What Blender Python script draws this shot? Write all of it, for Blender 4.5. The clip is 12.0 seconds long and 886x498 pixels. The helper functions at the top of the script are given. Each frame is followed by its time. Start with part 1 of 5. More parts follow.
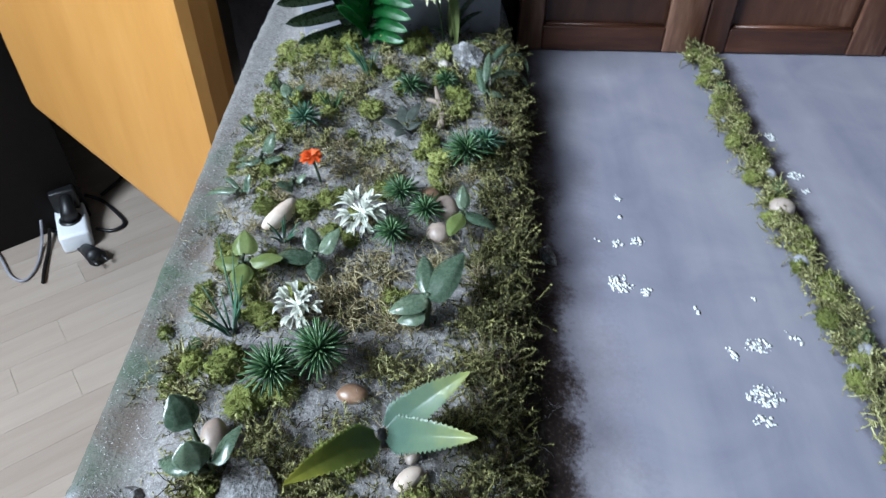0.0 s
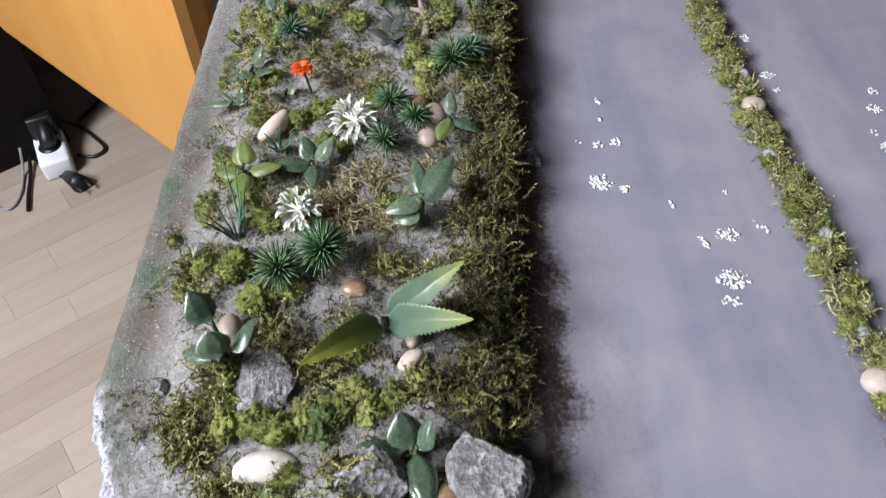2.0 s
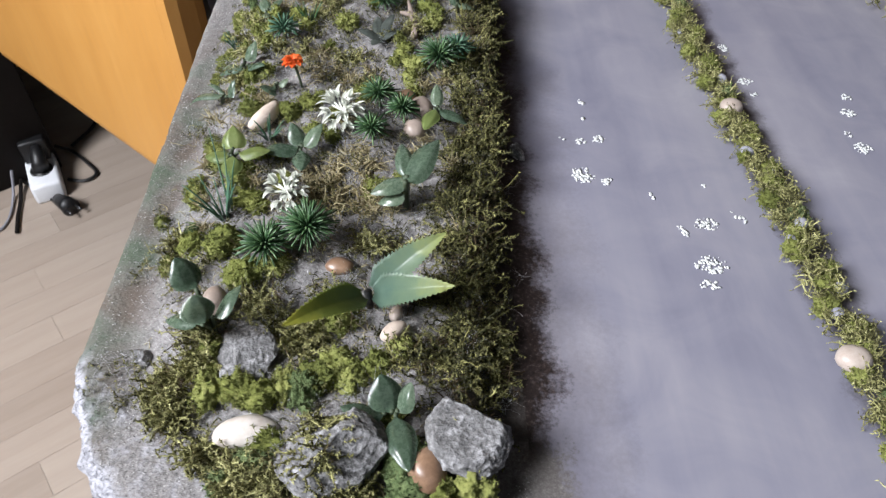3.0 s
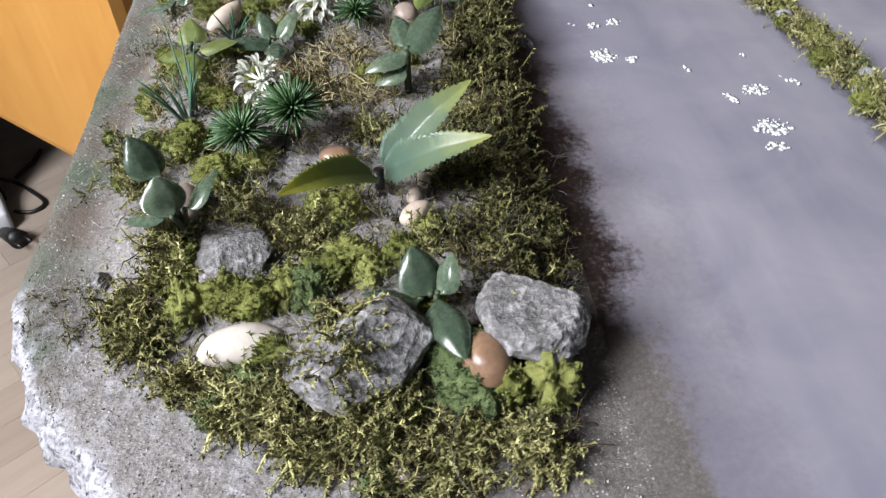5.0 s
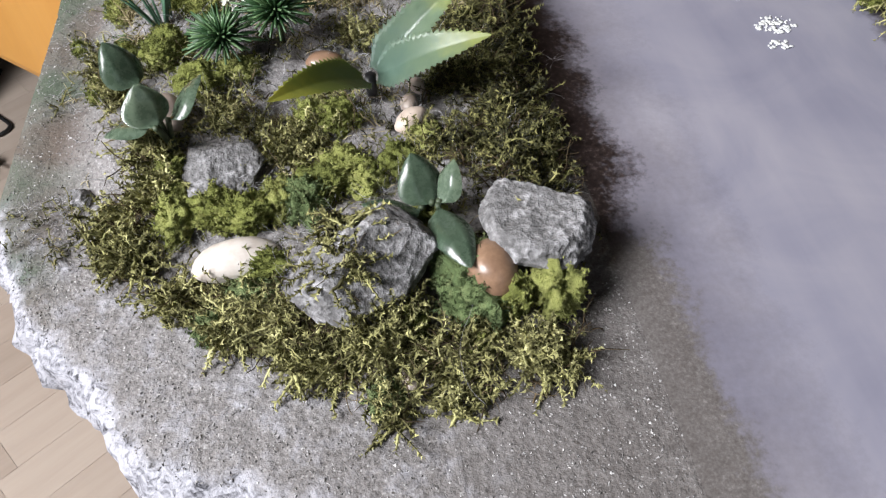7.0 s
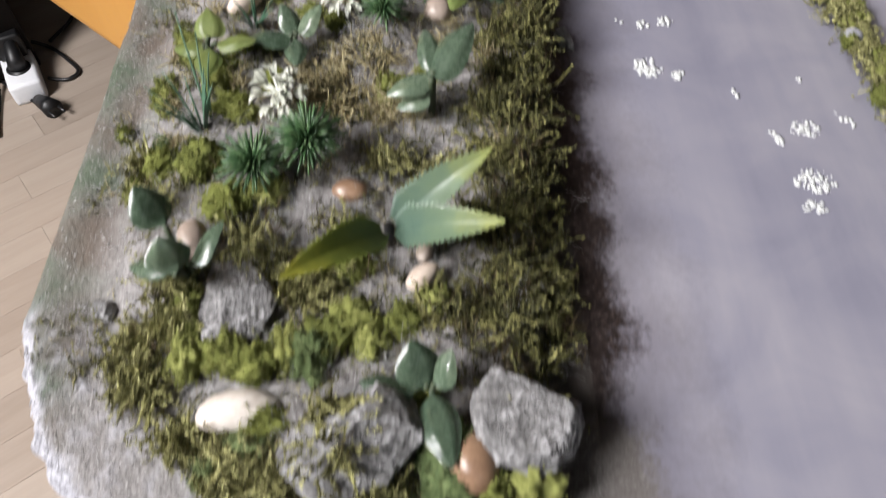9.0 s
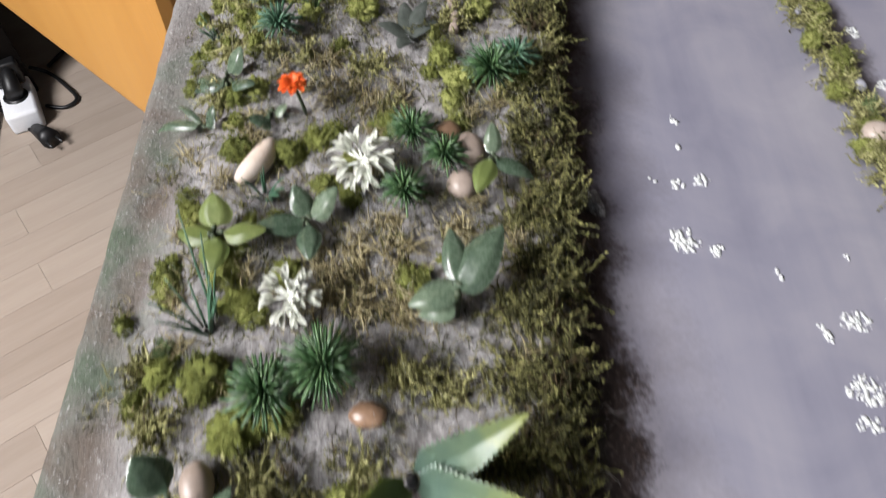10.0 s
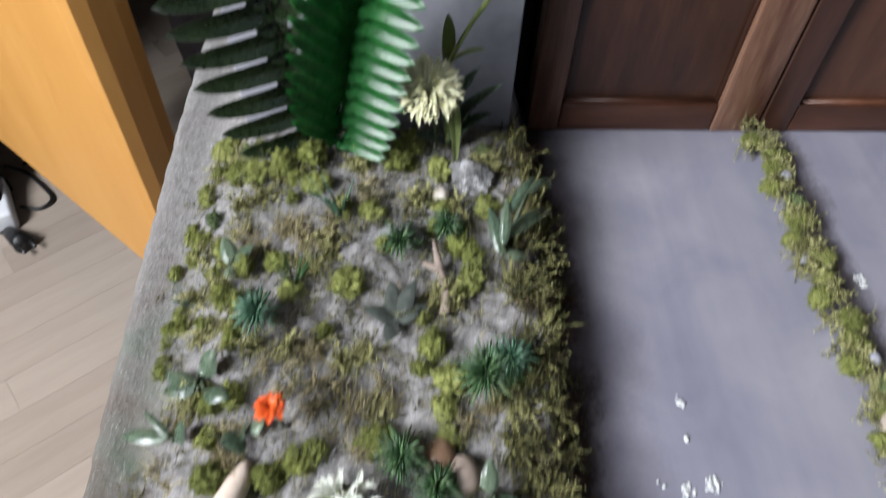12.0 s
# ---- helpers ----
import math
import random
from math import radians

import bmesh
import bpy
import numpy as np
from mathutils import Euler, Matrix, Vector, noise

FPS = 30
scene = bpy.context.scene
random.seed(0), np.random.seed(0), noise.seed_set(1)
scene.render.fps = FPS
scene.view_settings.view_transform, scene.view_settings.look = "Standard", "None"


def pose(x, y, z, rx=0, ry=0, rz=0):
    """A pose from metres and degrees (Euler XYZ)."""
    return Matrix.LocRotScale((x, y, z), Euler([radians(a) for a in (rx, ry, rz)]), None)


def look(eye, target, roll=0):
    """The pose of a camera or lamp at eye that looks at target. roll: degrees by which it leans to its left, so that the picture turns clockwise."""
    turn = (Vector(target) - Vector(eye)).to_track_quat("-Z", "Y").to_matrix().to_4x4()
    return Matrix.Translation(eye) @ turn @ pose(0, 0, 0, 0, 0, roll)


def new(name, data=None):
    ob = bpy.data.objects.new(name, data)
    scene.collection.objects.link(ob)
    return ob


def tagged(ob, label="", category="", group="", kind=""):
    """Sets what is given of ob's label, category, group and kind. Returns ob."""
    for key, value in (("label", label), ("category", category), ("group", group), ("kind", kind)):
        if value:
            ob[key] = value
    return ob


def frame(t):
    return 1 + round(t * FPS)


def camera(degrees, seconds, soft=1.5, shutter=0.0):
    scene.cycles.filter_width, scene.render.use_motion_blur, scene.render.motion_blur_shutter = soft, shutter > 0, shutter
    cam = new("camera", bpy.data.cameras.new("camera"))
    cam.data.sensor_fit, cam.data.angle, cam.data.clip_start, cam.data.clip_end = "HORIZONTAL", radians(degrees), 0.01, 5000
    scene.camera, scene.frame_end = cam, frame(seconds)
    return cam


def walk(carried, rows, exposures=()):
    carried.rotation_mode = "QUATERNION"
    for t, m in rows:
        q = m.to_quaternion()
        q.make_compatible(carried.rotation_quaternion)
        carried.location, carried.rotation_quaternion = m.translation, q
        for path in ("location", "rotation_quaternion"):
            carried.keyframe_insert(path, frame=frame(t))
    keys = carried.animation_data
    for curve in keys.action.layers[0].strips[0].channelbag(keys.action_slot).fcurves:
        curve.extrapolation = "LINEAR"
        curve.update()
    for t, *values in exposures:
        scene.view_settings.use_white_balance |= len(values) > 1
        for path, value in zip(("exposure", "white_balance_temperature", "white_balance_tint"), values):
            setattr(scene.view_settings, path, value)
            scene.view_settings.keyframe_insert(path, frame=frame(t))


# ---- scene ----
# ---------------------------------------------------------------- camera
cam = camera(63.0, 12.0, soft=1.3, shutter=0.75)
PATH = [
    (0, (0.01833, -0.00039, 0.25840), (-0.00024, 0.72669, -0.42791), 0.34),
    (0.5, (0.01543, -0.00153, 0.25975), (0.01231, 0.70539, -0.44754), -0.24),
    (1, (0.01240, -0.01029, 0.26346), (0.00040, 0.66642, -0.47269), -0.82),
    (1.5, (0.01304, -0.01277, 0.26456), (0.02109, 0.65574, -0.47910), 0.47),
    (2, (0.01421, -0.02100, 0.26741), (0.02079, 0.62592, -0.49512), 0.00),
    (2.5, (0.01354, -0.03380, 0.26505), (0.03053, 0.61262, -0.49775), 0.76),
    (3, (0.01708, -0.04579, 0.25300), (0.03700, 0.64453, -0.47022), 1.49),
    (3.5, (0.01778, -0.05200, 0.22165), (0.04770, 0.66989, -0.46971), 1.63),
    (3.7, (0.01585, -0.05120, 0.20862), (0.04383, 0.67915, -0.47388), 1.29),
    (5.3, (-0.00866, -0.04211, 0.17027), (0.06722, 0.66697, -0.53076), -1.65),
    (5.5, (-0.01023, -0.04241, 0.16961), (0.06880, 0.66323, -0.53454), -1.68),
    (6, (-0.01137, -0.04257, 0.16758), (0.07439, 0.62925, -0.56815), -1.58),
    (6.5, (-0.01059, -0.04301, 0.16532), (0.07744, 0.60433, -0.59178), -1.08),
    (6.7, (-0.01137, -0.04150, 0.16522), (0.07564, 0.58966, -0.60554), -0.93),
    (8.3, (-0.00272, -0.03204, 0.18087), (0.03937, 0.59147, -0.59981), -1.04),
    (8.5, (0.00099, -0.02392, 0.19110), (0.02874, 0.59153, -0.59659), -0.81),
    (9, (0.00563, 0.00711, 0.20840), (0.02233, 0.58774, -0.60560), 0.86),
    (9.5, (0.00116, 0.04382, 0.22783), (0.02251, 0.62598, -0.58496), 1.57),
    (10, (-0.00287, 0.08185, 0.23549), (0.01572, 0.65481, -0.58387), 1.66),
    (10.5, (-0.00595, 0.11414, 0.24611), (0.01203, 0.68113, -0.57741), 1.53),
    (11, (-0.00557, 0.13316, 0.25831), (0.01283, 0.71551, -0.55441), 1.82),
    (11.5, (-0.00697, 0.15499, 0.26817), (0.01817, 0.74220, -0.54087), 2.10),
    (12, (-0.00594, 0.18067, 0.27943), (0.03682, 0.80070, -0.50398), 3.05),
]
EXPOSURES = [(0, -0.03, 5550, 1), (0.8, -0.02, 6000, 6), (1.6, 0.0, 6300, 9), (3.5, 0.0, 6400, 9.5), (5.5, 0.0, 6550, 10), (6.5, 0.0, 6550, 10),
             (9, 0.0, 6850, 11), (10.5, 0.0, 6600, 10), (12, 0.0, 6350, 8)]
walk(cam, [(t, look(eye, target, roll)) for t, eye, target, roll in PATH], EXPOSURES)

# ---------------------------------------------------------------- light
FLOOR = -0.714
world = bpy.data.worlds.new("sky")
scene.world = world
world.use_nodes = True
sky = world.node_tree.nodes.new("ShaderNodeTexSky")
sky.sky_type, sky.sun_disc = "NISHITA", False
sky.sun_elevation, sky.sun_rotation = radians(38), radians(250)
world.node_tree.links.new(sky.outputs[0], world.node_tree.nodes["Background"].inputs[0])
world.node_tree.nodes["Background"].inputs[1].default_value = 0.12


def area_lamp(name, place, target, width, height, watts, colour):
    data = bpy.data.lights.new(name, "AREA")
    data.shape, data.size, data.size_y, data.energy, data.color = "RECTANGLE", width, height, watts, colour
    ob = new(name, data)
    ob.matrix_world = look(place, target)
    return ob


# daylight through the west window, then a weak fill lamp added at the south side
area_lamp("window_or_fill_light", (-1.53, -0.50, 1.36), (-0.1, 0.1, 0.0), 1.0, 0.85, 150, (0.94, 0.95, 1.0))
area_lamp("window_or_fill_light", (0.9, -2.13, 0.95), (0.9, 0.0, 0.6), 1.2, 1.0, 3, (0.90, 0.95, 1.0))


# ---------------------------------------------------------------- materials
def material(name, rough=0.7, metal=0.0):
    m = bpy.data.materials.new(name)
    m.use_nodes = True
    b = m.node_tree.nodes["Principled BSDF"]
    b.inputs["Roughness"].default_value, b.inputs["Metallic"].default_value = rough, metal
    return m, m.node_tree, b


def node(tree, kind, inputs=None, **settings):
    n = tree.nodes.new(kind)
    for key, value in settings.items():
        setattr(n, key, value)
    for key, value in (inputs or {}).items():
        if hasattr(value, "links"):
            tree.links.new(value, n.inputs[key])
        else:
            n.inputs[key].default_value = value
    return n


def ramp(tree, fac, stops):
    n = tree.nodes.new("ShaderNodeValToRGB")
    tree.links.new(fac, n.inputs[0])
    while len(n.color_ramp.elements) < len(stops):
        n.color_ramp.elements.new(0.5)
    for e, (at, colour) in zip(n.color_ramp.elements, stops):
        e.position, e.color = at, (*colour, 1)
    return n.outputs[0]


def mix(tree, fac, a, b, blend="MIX"):
    n = tree.nodes.new("ShaderNodeMix")
    n.data_type, n.blend_type = "RGBA", blend
    for key, value in ((0, fac), (6, a), (7, b)):
        if hasattr(value, "links"):
            tree.links.new(value, n.inputs[key])
        else:
            n.inputs[key].default_value = value if key == 0 else (*value, 1)
    return n.outputs[2]


def noise_of(tree, where, scale, detail=4.0, rough=0.55, distort=0.0):
    return node(tree, "ShaderNodeTexNoise", {"Vector": where, "Scale": scale, "Detail": detail, "Roughness": rough, "Distortion": distort}).outputs["Fac"]


def place_of(tree, stretch=(1, 1, 1)):
    coords = tree.nodes.new("ShaderNodeTexCoord")
    return node(tree, "ShaderNodeMapping", {"Vector": coords.outputs["Object"], "Scale": stretch}).outputs[0]


def bump(tree, bsdf, heights, strength, distance):
    n = node(tree, "ShaderNodeBump", {"Height": heights, "Strength": strength, "Distance": distance})
    tree.links.new(n.outputs[0], bsdf.inputs["Normal"])


def math_node(tree, op, a, b=0.0, clamp=False):
    n = tree.nodes.new("ShaderNodeMath")
    n.operation, n.use_clamp = op, clamp
    for k, v in enumerate((a, b)):
        if hasattr(v, "links"):
            tree.links.new(v, n.inputs[k])
        else:
            n.inputs[k].default_value = v
    return n.outputs[0]


def mottled(name, colours, scale, rough=0.7, relief=0.3, depth=0.0005, fine=6.0, metal=0.0, stretch=(1, 1, 1), sheen=0.0, by=""):
    """A surface whose colour wanders between the given ones at two scales, with fine relief.
    by: 'island' or 'object' shifts the colour from piece to piece."""
    m, tree, b = material(name, rough, metal)
    where = place_of(tree, stretch)
    coarse, grain = noise_of(tree, where, scale, 3.0), noise_of(tree, where, scale * fine, 4.0, 0.65)
    fac = math_node(tree, "ADD", math_node(tree, "MULTIPLY", coarse, 0.62), math_node(tree, "MULTIPLY", grain, 0.38))
    if by == "island":
        own = tree.nodes.new("ShaderNodeNewGeometry").outputs["Random Per Island"]
        fac = math_node(tree, "ADD", math_node(tree, "MULTIPLY", fac, 0.68), math_node(tree, "MULTIPLY", own, 0.32))
    if by == "object":
        own = tree.nodes.new("ShaderNodeObjectInfo").outputs["Random"]
        fac = math_node(tree, "ADD", math_node(tree, "MULTIPLY", fac, 0.7), math_node(tree, "MULTIPLY", own, 0.3))
    if rough >= 0.7:
        b.inputs["Specular IOR Level"].default_value = 0.2
    n = len(colours)
    tree.links.new(ramp(tree, fac, [(0.25 + 0.5 * k / max(n - 1, 1), c) for k, c in enumerate(colours)]), b.inputs["Base Color"])
    r = math_node(tree, "ADD", math_node(tree, "MULTIPLY", grain, 0.25), rough - 0.12, True)
    tree.links.new(r, b.inputs["Roughness"])
    if relief:
        bump(tree, b, grain, relief, depth)
    if sheen:
        b.inputs["Sheen Weight"].default_value = sheen
    return m


def srgb(r, g, b):
    return tuple(((v / 255 + 0.055) / 1.055) ** 2.4 if v > 10 else v / 3294 for v in (r, g, b))


M_MOSS = mottled("curly_moss", [srgb(38, 35, 25), srgb(92, 90, 58), srgb(142, 140, 92), srgb(196, 193, 144)], 110, 0.85, 0, by="island")
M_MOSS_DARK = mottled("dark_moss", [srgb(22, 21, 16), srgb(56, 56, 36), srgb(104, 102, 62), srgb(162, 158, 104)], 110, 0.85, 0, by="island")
M_MOSS_BROWN = mottled("dry_moss", [srgb(72, 62, 46), srgb(120, 110, 80), srgb(154, 144, 110), srgb(190, 180, 148)], 300, 0.85, 0, by="island")
M_THATCH = mottled("dead_moss", [srgb(30, 24, 18), srgb(56, 46, 34), srgb(84, 72, 52), srgb(120, 106, 82)], 300, 0.85, 0, by="island")
M_GRIT = mottled("grit_grain", [srgb(66, 64, 63), srgb(110, 108, 107), srgb(146, 144, 143), srgb(196, 195, 194)], 300, 0.6, 0, by="island")
M_FIBRE = mottled("grey_fibre", [srgb(112, 112, 112), srgb(146, 146, 147), srgb(182, 182, 184)], 300, 0.9, 0, by="island")
M_CUSHION = mottled("foam_moss", [srgb(80, 86, 46), srgb(122, 128, 66), srgb(162, 164, 102)], 500, 0.95, 1.0, 0.001, 5, by="object")
M_CUSHION_GREEN = mottled("green_foam_moss", [srgb(68, 84, 54), srgb(98, 114, 74), srgb(136, 146, 102)], 500, 0.95, 1.0, 0.001, 5, by="object")
M_LEAF = mottled("plastic_leaf", [srgb(72, 92, 74), srgb(100, 118, 98), srgb(134, 149, 124)], 70, 0.27, 0.2, 0.0003, 8, by="object")
M_LEAF.node_tree.nodes["Principled BSDF"].inputs["Coat Weight"].default_value = 0.45
M_LEAF_PALE = mottled("pale_plastic_leaf", [srgb(98, 112, 62), srgb(126, 140, 82), srgb(156, 164, 112)], 90, 0.38, 0.15, 0.0003, 8, by="object")
M_NEEDLE = mottled("needle", [srgb(24, 46, 26), srgb(50, 80, 46), srgb(96, 122, 82)], 200, 0.42, 0, by="island")
M_GRASS = mottled("plastic_grass", [srgb(36, 66, 48), srgb(62, 96, 74), srgb(98, 128, 104)], 200, 0.5, 0, by="island")
M_FERN = mottled("fern_plastic", [srgb(16, 62, 26), srgb(34, 96, 42), srgb(66, 130, 66)], 60, 0.30, 0.2, 0.0004, 6)
# darker copy of the fern plastic: the left frond's shade is in its colour
M_FERN_SHADED = mottled("shaded_fern_plastic", [srgb(16, 26, 14), srgb(30, 42, 24), srgb(46, 58, 34)], 60, 0.28, 0.2, 0.0004, 6)
M_STEM = mottled("stem", [srgb(40, 52, 36), srgb(66, 76, 52)], 200, 0.6, 0)
M_WHITE_PETAL = mottled("white_petal", [srgb(206, 208, 196), srgb(236, 238, 230)], 200, 0.5, 0)
M_CREAM_PETAL = mottled("cream_petal", [srgb(232, 230, 192), srgb(246, 245, 222)], 200, 0.5, 0)
M_ORANGE_PETAL = mottled("orange_petal", [srgb(228, 92, 34), srgb(248, 128, 58)], 200, 0.5, 0)
M_PEBBLE = mottled("tan_pebble", [srgb(124, 110, 100), srgb(154, 140, 130), srgb(178, 167, 157)], 120, 0.45, 0.15, 0.0003, 6, by="object")
M_PEBBLE_BROWN = mottled("brown_pebble", [srgb(96, 74, 60), srgb(124, 98, 78), srgb(150, 124, 102)], 120, 0.35, 0.12, 0.0003, 6)
M_PEBBLE_WHITE = mottled("white_pebble", [srgb(162, 146, 132), srgb(192, 184, 176), srgb(208, 204, 200)], 70, 0.4, 0.12, 0.0003, 6)
M_PEBBLE_PINK = mottled("pale_pebble", [srgb(172, 152, 138), srgb(198, 182, 168), srgb(212, 200, 190)], 90, 0.45, 0.12, 0.0003, 6)
M_DUSTY = mottled("dusty_leaf", [srgb(62, 68, 62), srgb(84, 90, 84), srgb(106, 110, 106)], 140, 0.7, 0.3, 0.0005, 6)
M_TWIG = mottled("driftwood", [srgb(104, 92, 84), srgb(146, 132, 122)], 200, 0.7, 0.4, 0.0004, 5)
M_FOAM = mottled("white_paint", [srgb(180, 182, 182), srgb(214, 216, 214)], 400, 0.5, 0.5, 0.0004, 4)
M_SLAB = mottled("grey_panel", [srgb(118, 118, 126), srgb(140, 140, 148), srgb(156, 156, 164)], 20, 0.65, 0.2, 0.0005, 8)
M_WOOD = mottled("dark_wood", [srgb(30, 17, 12), srgb(54, 32, 22), srgb(76, 48, 34), srgb(118, 88, 70)], 20, 0.42, 0.25, 0.0005, 5, stretch=(4, 4, 0.5), by="object")
M_WOOD_RAIL = mottled("dark_wood_rail", [srgb(34, 18, 12), srgb(60, 34, 22), srgb(84, 52, 36), srgb(124, 92, 74)], 20, 0.42, 0.25, 0.0005, 5, stretch=(0.5, 4, 4), by="object")
M_ORANGE = mottled("orange_varnished_wood", [srgb(168, 118, 56), srgb(182, 132, 67), srgb(194, 146, 80)], 5, 0.5, 0.06, 0.0005, 10, stretch=(2, 2, 0.5))
# near black; also stands for the shade behind the door and beside the cabinet
M_DARK = mottled("near_black", [srgb(13, 10, 9), srgb(22, 16, 14)], 12, 0.7, 0.2, 0.0005, 6)
# walls and ceiling are unseen; their colours are kept dark to cut bounce light
M_WALL = mottled("dim_wall", [srgb(48, 47, 46), srgb(60, 59, 57)], 3, 0.9, 0.1, 0.001, 30)
M_CEILING = mottled("dim_ceiling", [srgb(92, 92, 90), srgb(106, 106, 104)], 3, 0.9, 0.1, 0.001, 30)
M_FLOOR = mottled("laminate", [srgb(144, 131, 119), srgb(158, 145, 133), srgb(170, 158, 146)], 9, 0.5, 0.08, 0.0004, 5, stretch=(0.35, 4, 1), by="object")
M_GAP = mottled("floor_base", [srgb(140, 127, 116), srgb(153, 141, 129)], 9, 0.8, 0.0)
M_BLACK = mottled("black_plastic", [srgb(14, 14, 15), srgb(26, 26, 28)], 60, 0.45, 0.1, 0.0003, 6)
M_WHITE = mottled("white_plastic", [srgb(214, 216, 220), srgb(232, 234, 238)], 40, 0.4, 0.05, 0.0003, 6)
M_CLOTH = mottled("grey_cloth", [srgb(40, 40, 48), srgb(74, 74, 84), srgb(96, 96, 104)], 14, 0.95, 0.4, 0.001, 20)
M_TABLE = mottled("table_wood", [srgb(60, 40, 28), srgb(84, 58, 42)], 12, 0.5, 0.1, 0.0005, 6, stretch=(0.5, 4, 4))


def grey_paint(tree, where):
    """Fine gritty grey paint."""
    grit, mid, speck = noise_of(tree, where, 640, 3, 0.75), noise_of(tree, where, 130, 4, 0.6), noise_of(tree, where, 1500, 2, 0.8)
    fac = math_node(tree, "ADD", math_node(tree, "MULTIPLY", grit, 0.45), math_node(tree, "ADD", math_node(tree, "MULTIPLY", speck, 0.4), math_node(tree, "MULTIPLY", mid, 0.15)))
    return ramp(tree, fac, [(0.34, srgb(76, 73, 71)), (0.47, srgb(110, 107, 106)), (0.57, srgb(134, 131, 130)), (0.7, srgb(178, 176, 175))])


def board_material():
    """Gritty grey modelled ground with green and brown stains, and bare white plaster where it was left unpainted on the sides."""
    m, tree, b = material("gritty_ground", 0.85)
    where = place_of(tree)
    grit, mid, broad = noise_of(tree, where, 640, 3, 0.75), noise_of(tree, where, 130, 4, 0.6), noise_of(tree, where, 26, 3)
    grey = grey_paint(tree, where)
    stain = ramp(tree, noise_of(tree, where, 34, 3, 0.5, 0.6), [(0.35, srgb(72, 61, 51)), (0.5, srgb(82, 82, 74)), (0.62, srgb(54, 68, 50))])
    grain = node(tree, "ShaderNodeTexVoronoi", {"Vector": where, "Scale": 420.0, "Randomness": 1.0}).outputs["Distance"]
    grey = mix(tree, math_node(tree, "MULTIPLY", math_node(tree, "SUBTRACT", 0.16, grain), 8, True), grey, srgb(170, 169, 167))
    sep = node(tree, "ShaderNodeSeparateXYZ", {0: where})
    x, y, z = sep.outputs
    # how strongly the stain shows: on the flat border beside the bank
    left = math_node(tree, "MULTIPLY", math_node(tree, "SUBTRACT", -0.098, x), 60, True)
    left = math_node(tree, "MULTIPLY", left, math_node(tree, "ADD", 0.15, math_node(tree, "MULTIPLY", math_node(tree, "SUBTRACT", 0.42, y), 7, True), True))
    colour = mix(tree, math_node(tree, "MULTIPLY", left, 0.88), grey, stain, "MIX")
    # brown earth paint: thin over the front beside the stream, thick on the steep side of the bank, where shade is
    # coloured in too
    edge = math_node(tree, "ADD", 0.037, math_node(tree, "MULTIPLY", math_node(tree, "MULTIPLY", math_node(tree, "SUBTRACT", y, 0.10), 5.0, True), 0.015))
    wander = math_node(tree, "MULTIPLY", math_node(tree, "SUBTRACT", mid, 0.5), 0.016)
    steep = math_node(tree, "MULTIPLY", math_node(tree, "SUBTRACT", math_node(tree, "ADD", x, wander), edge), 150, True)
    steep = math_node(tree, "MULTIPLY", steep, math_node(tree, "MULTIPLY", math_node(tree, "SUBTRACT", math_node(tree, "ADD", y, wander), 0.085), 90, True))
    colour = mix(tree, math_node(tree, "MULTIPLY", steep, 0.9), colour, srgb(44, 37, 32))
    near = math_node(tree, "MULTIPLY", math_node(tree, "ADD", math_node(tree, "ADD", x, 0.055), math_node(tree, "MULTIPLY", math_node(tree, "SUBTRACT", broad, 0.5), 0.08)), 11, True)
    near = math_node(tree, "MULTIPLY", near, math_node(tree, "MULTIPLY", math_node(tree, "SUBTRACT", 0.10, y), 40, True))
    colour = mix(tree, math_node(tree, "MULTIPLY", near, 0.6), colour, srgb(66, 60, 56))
    # plaster left white on the rounded side of the front corner
    low = math_node(tree, "MULTIPLY", math_node(tree, "SUBTRACT", math_node(tree, "ADD", -0.0003, math_node(tree, "MULTIPLY", math_node(tree, "SUBTRACT", mid, 0.5), 0.005)), z), 600, True)
    front = math_node(tree, "MULTIPLY", math_node(tree, "SUBTRACT", math_node(tree, "ADD", 0.125, math_node(tree, "MULTIPLY", broad, 0.03)), y), 60, True)
    plaster = ramp(tree, noise_of(tree, where, 260, 5, 0.7, 1.0), [(0.34, srgb(40, 40, 44)), (0.43, srgb(112, 112, 118)), (0.52, srgb(150, 150, 156)), (0.66, srgb(170, 170, 176))])
    low = math_node(tree, "MULTIPLY", low, math_node(tree, "MULTIPLY", math_node(tree, "SUBTRACT", 0.015, x), 60, True))
    colour = mix(tree, math_node(tree, "MULTIPLY", low, front), colour, plaster)
    tree.links.new(colour, b.inputs["Base Color"])
    bump(tree, b, math_node(tree, "ADD", math_node(tree, "MULTIPLY", grit, 0.5), math_node(tree, "ADD", mid, math_node(tree, "MULTIPLY", noise_of(tree, where, 300, 4, 0.6), 0.6))), 0.8, 0.0013)
    return m


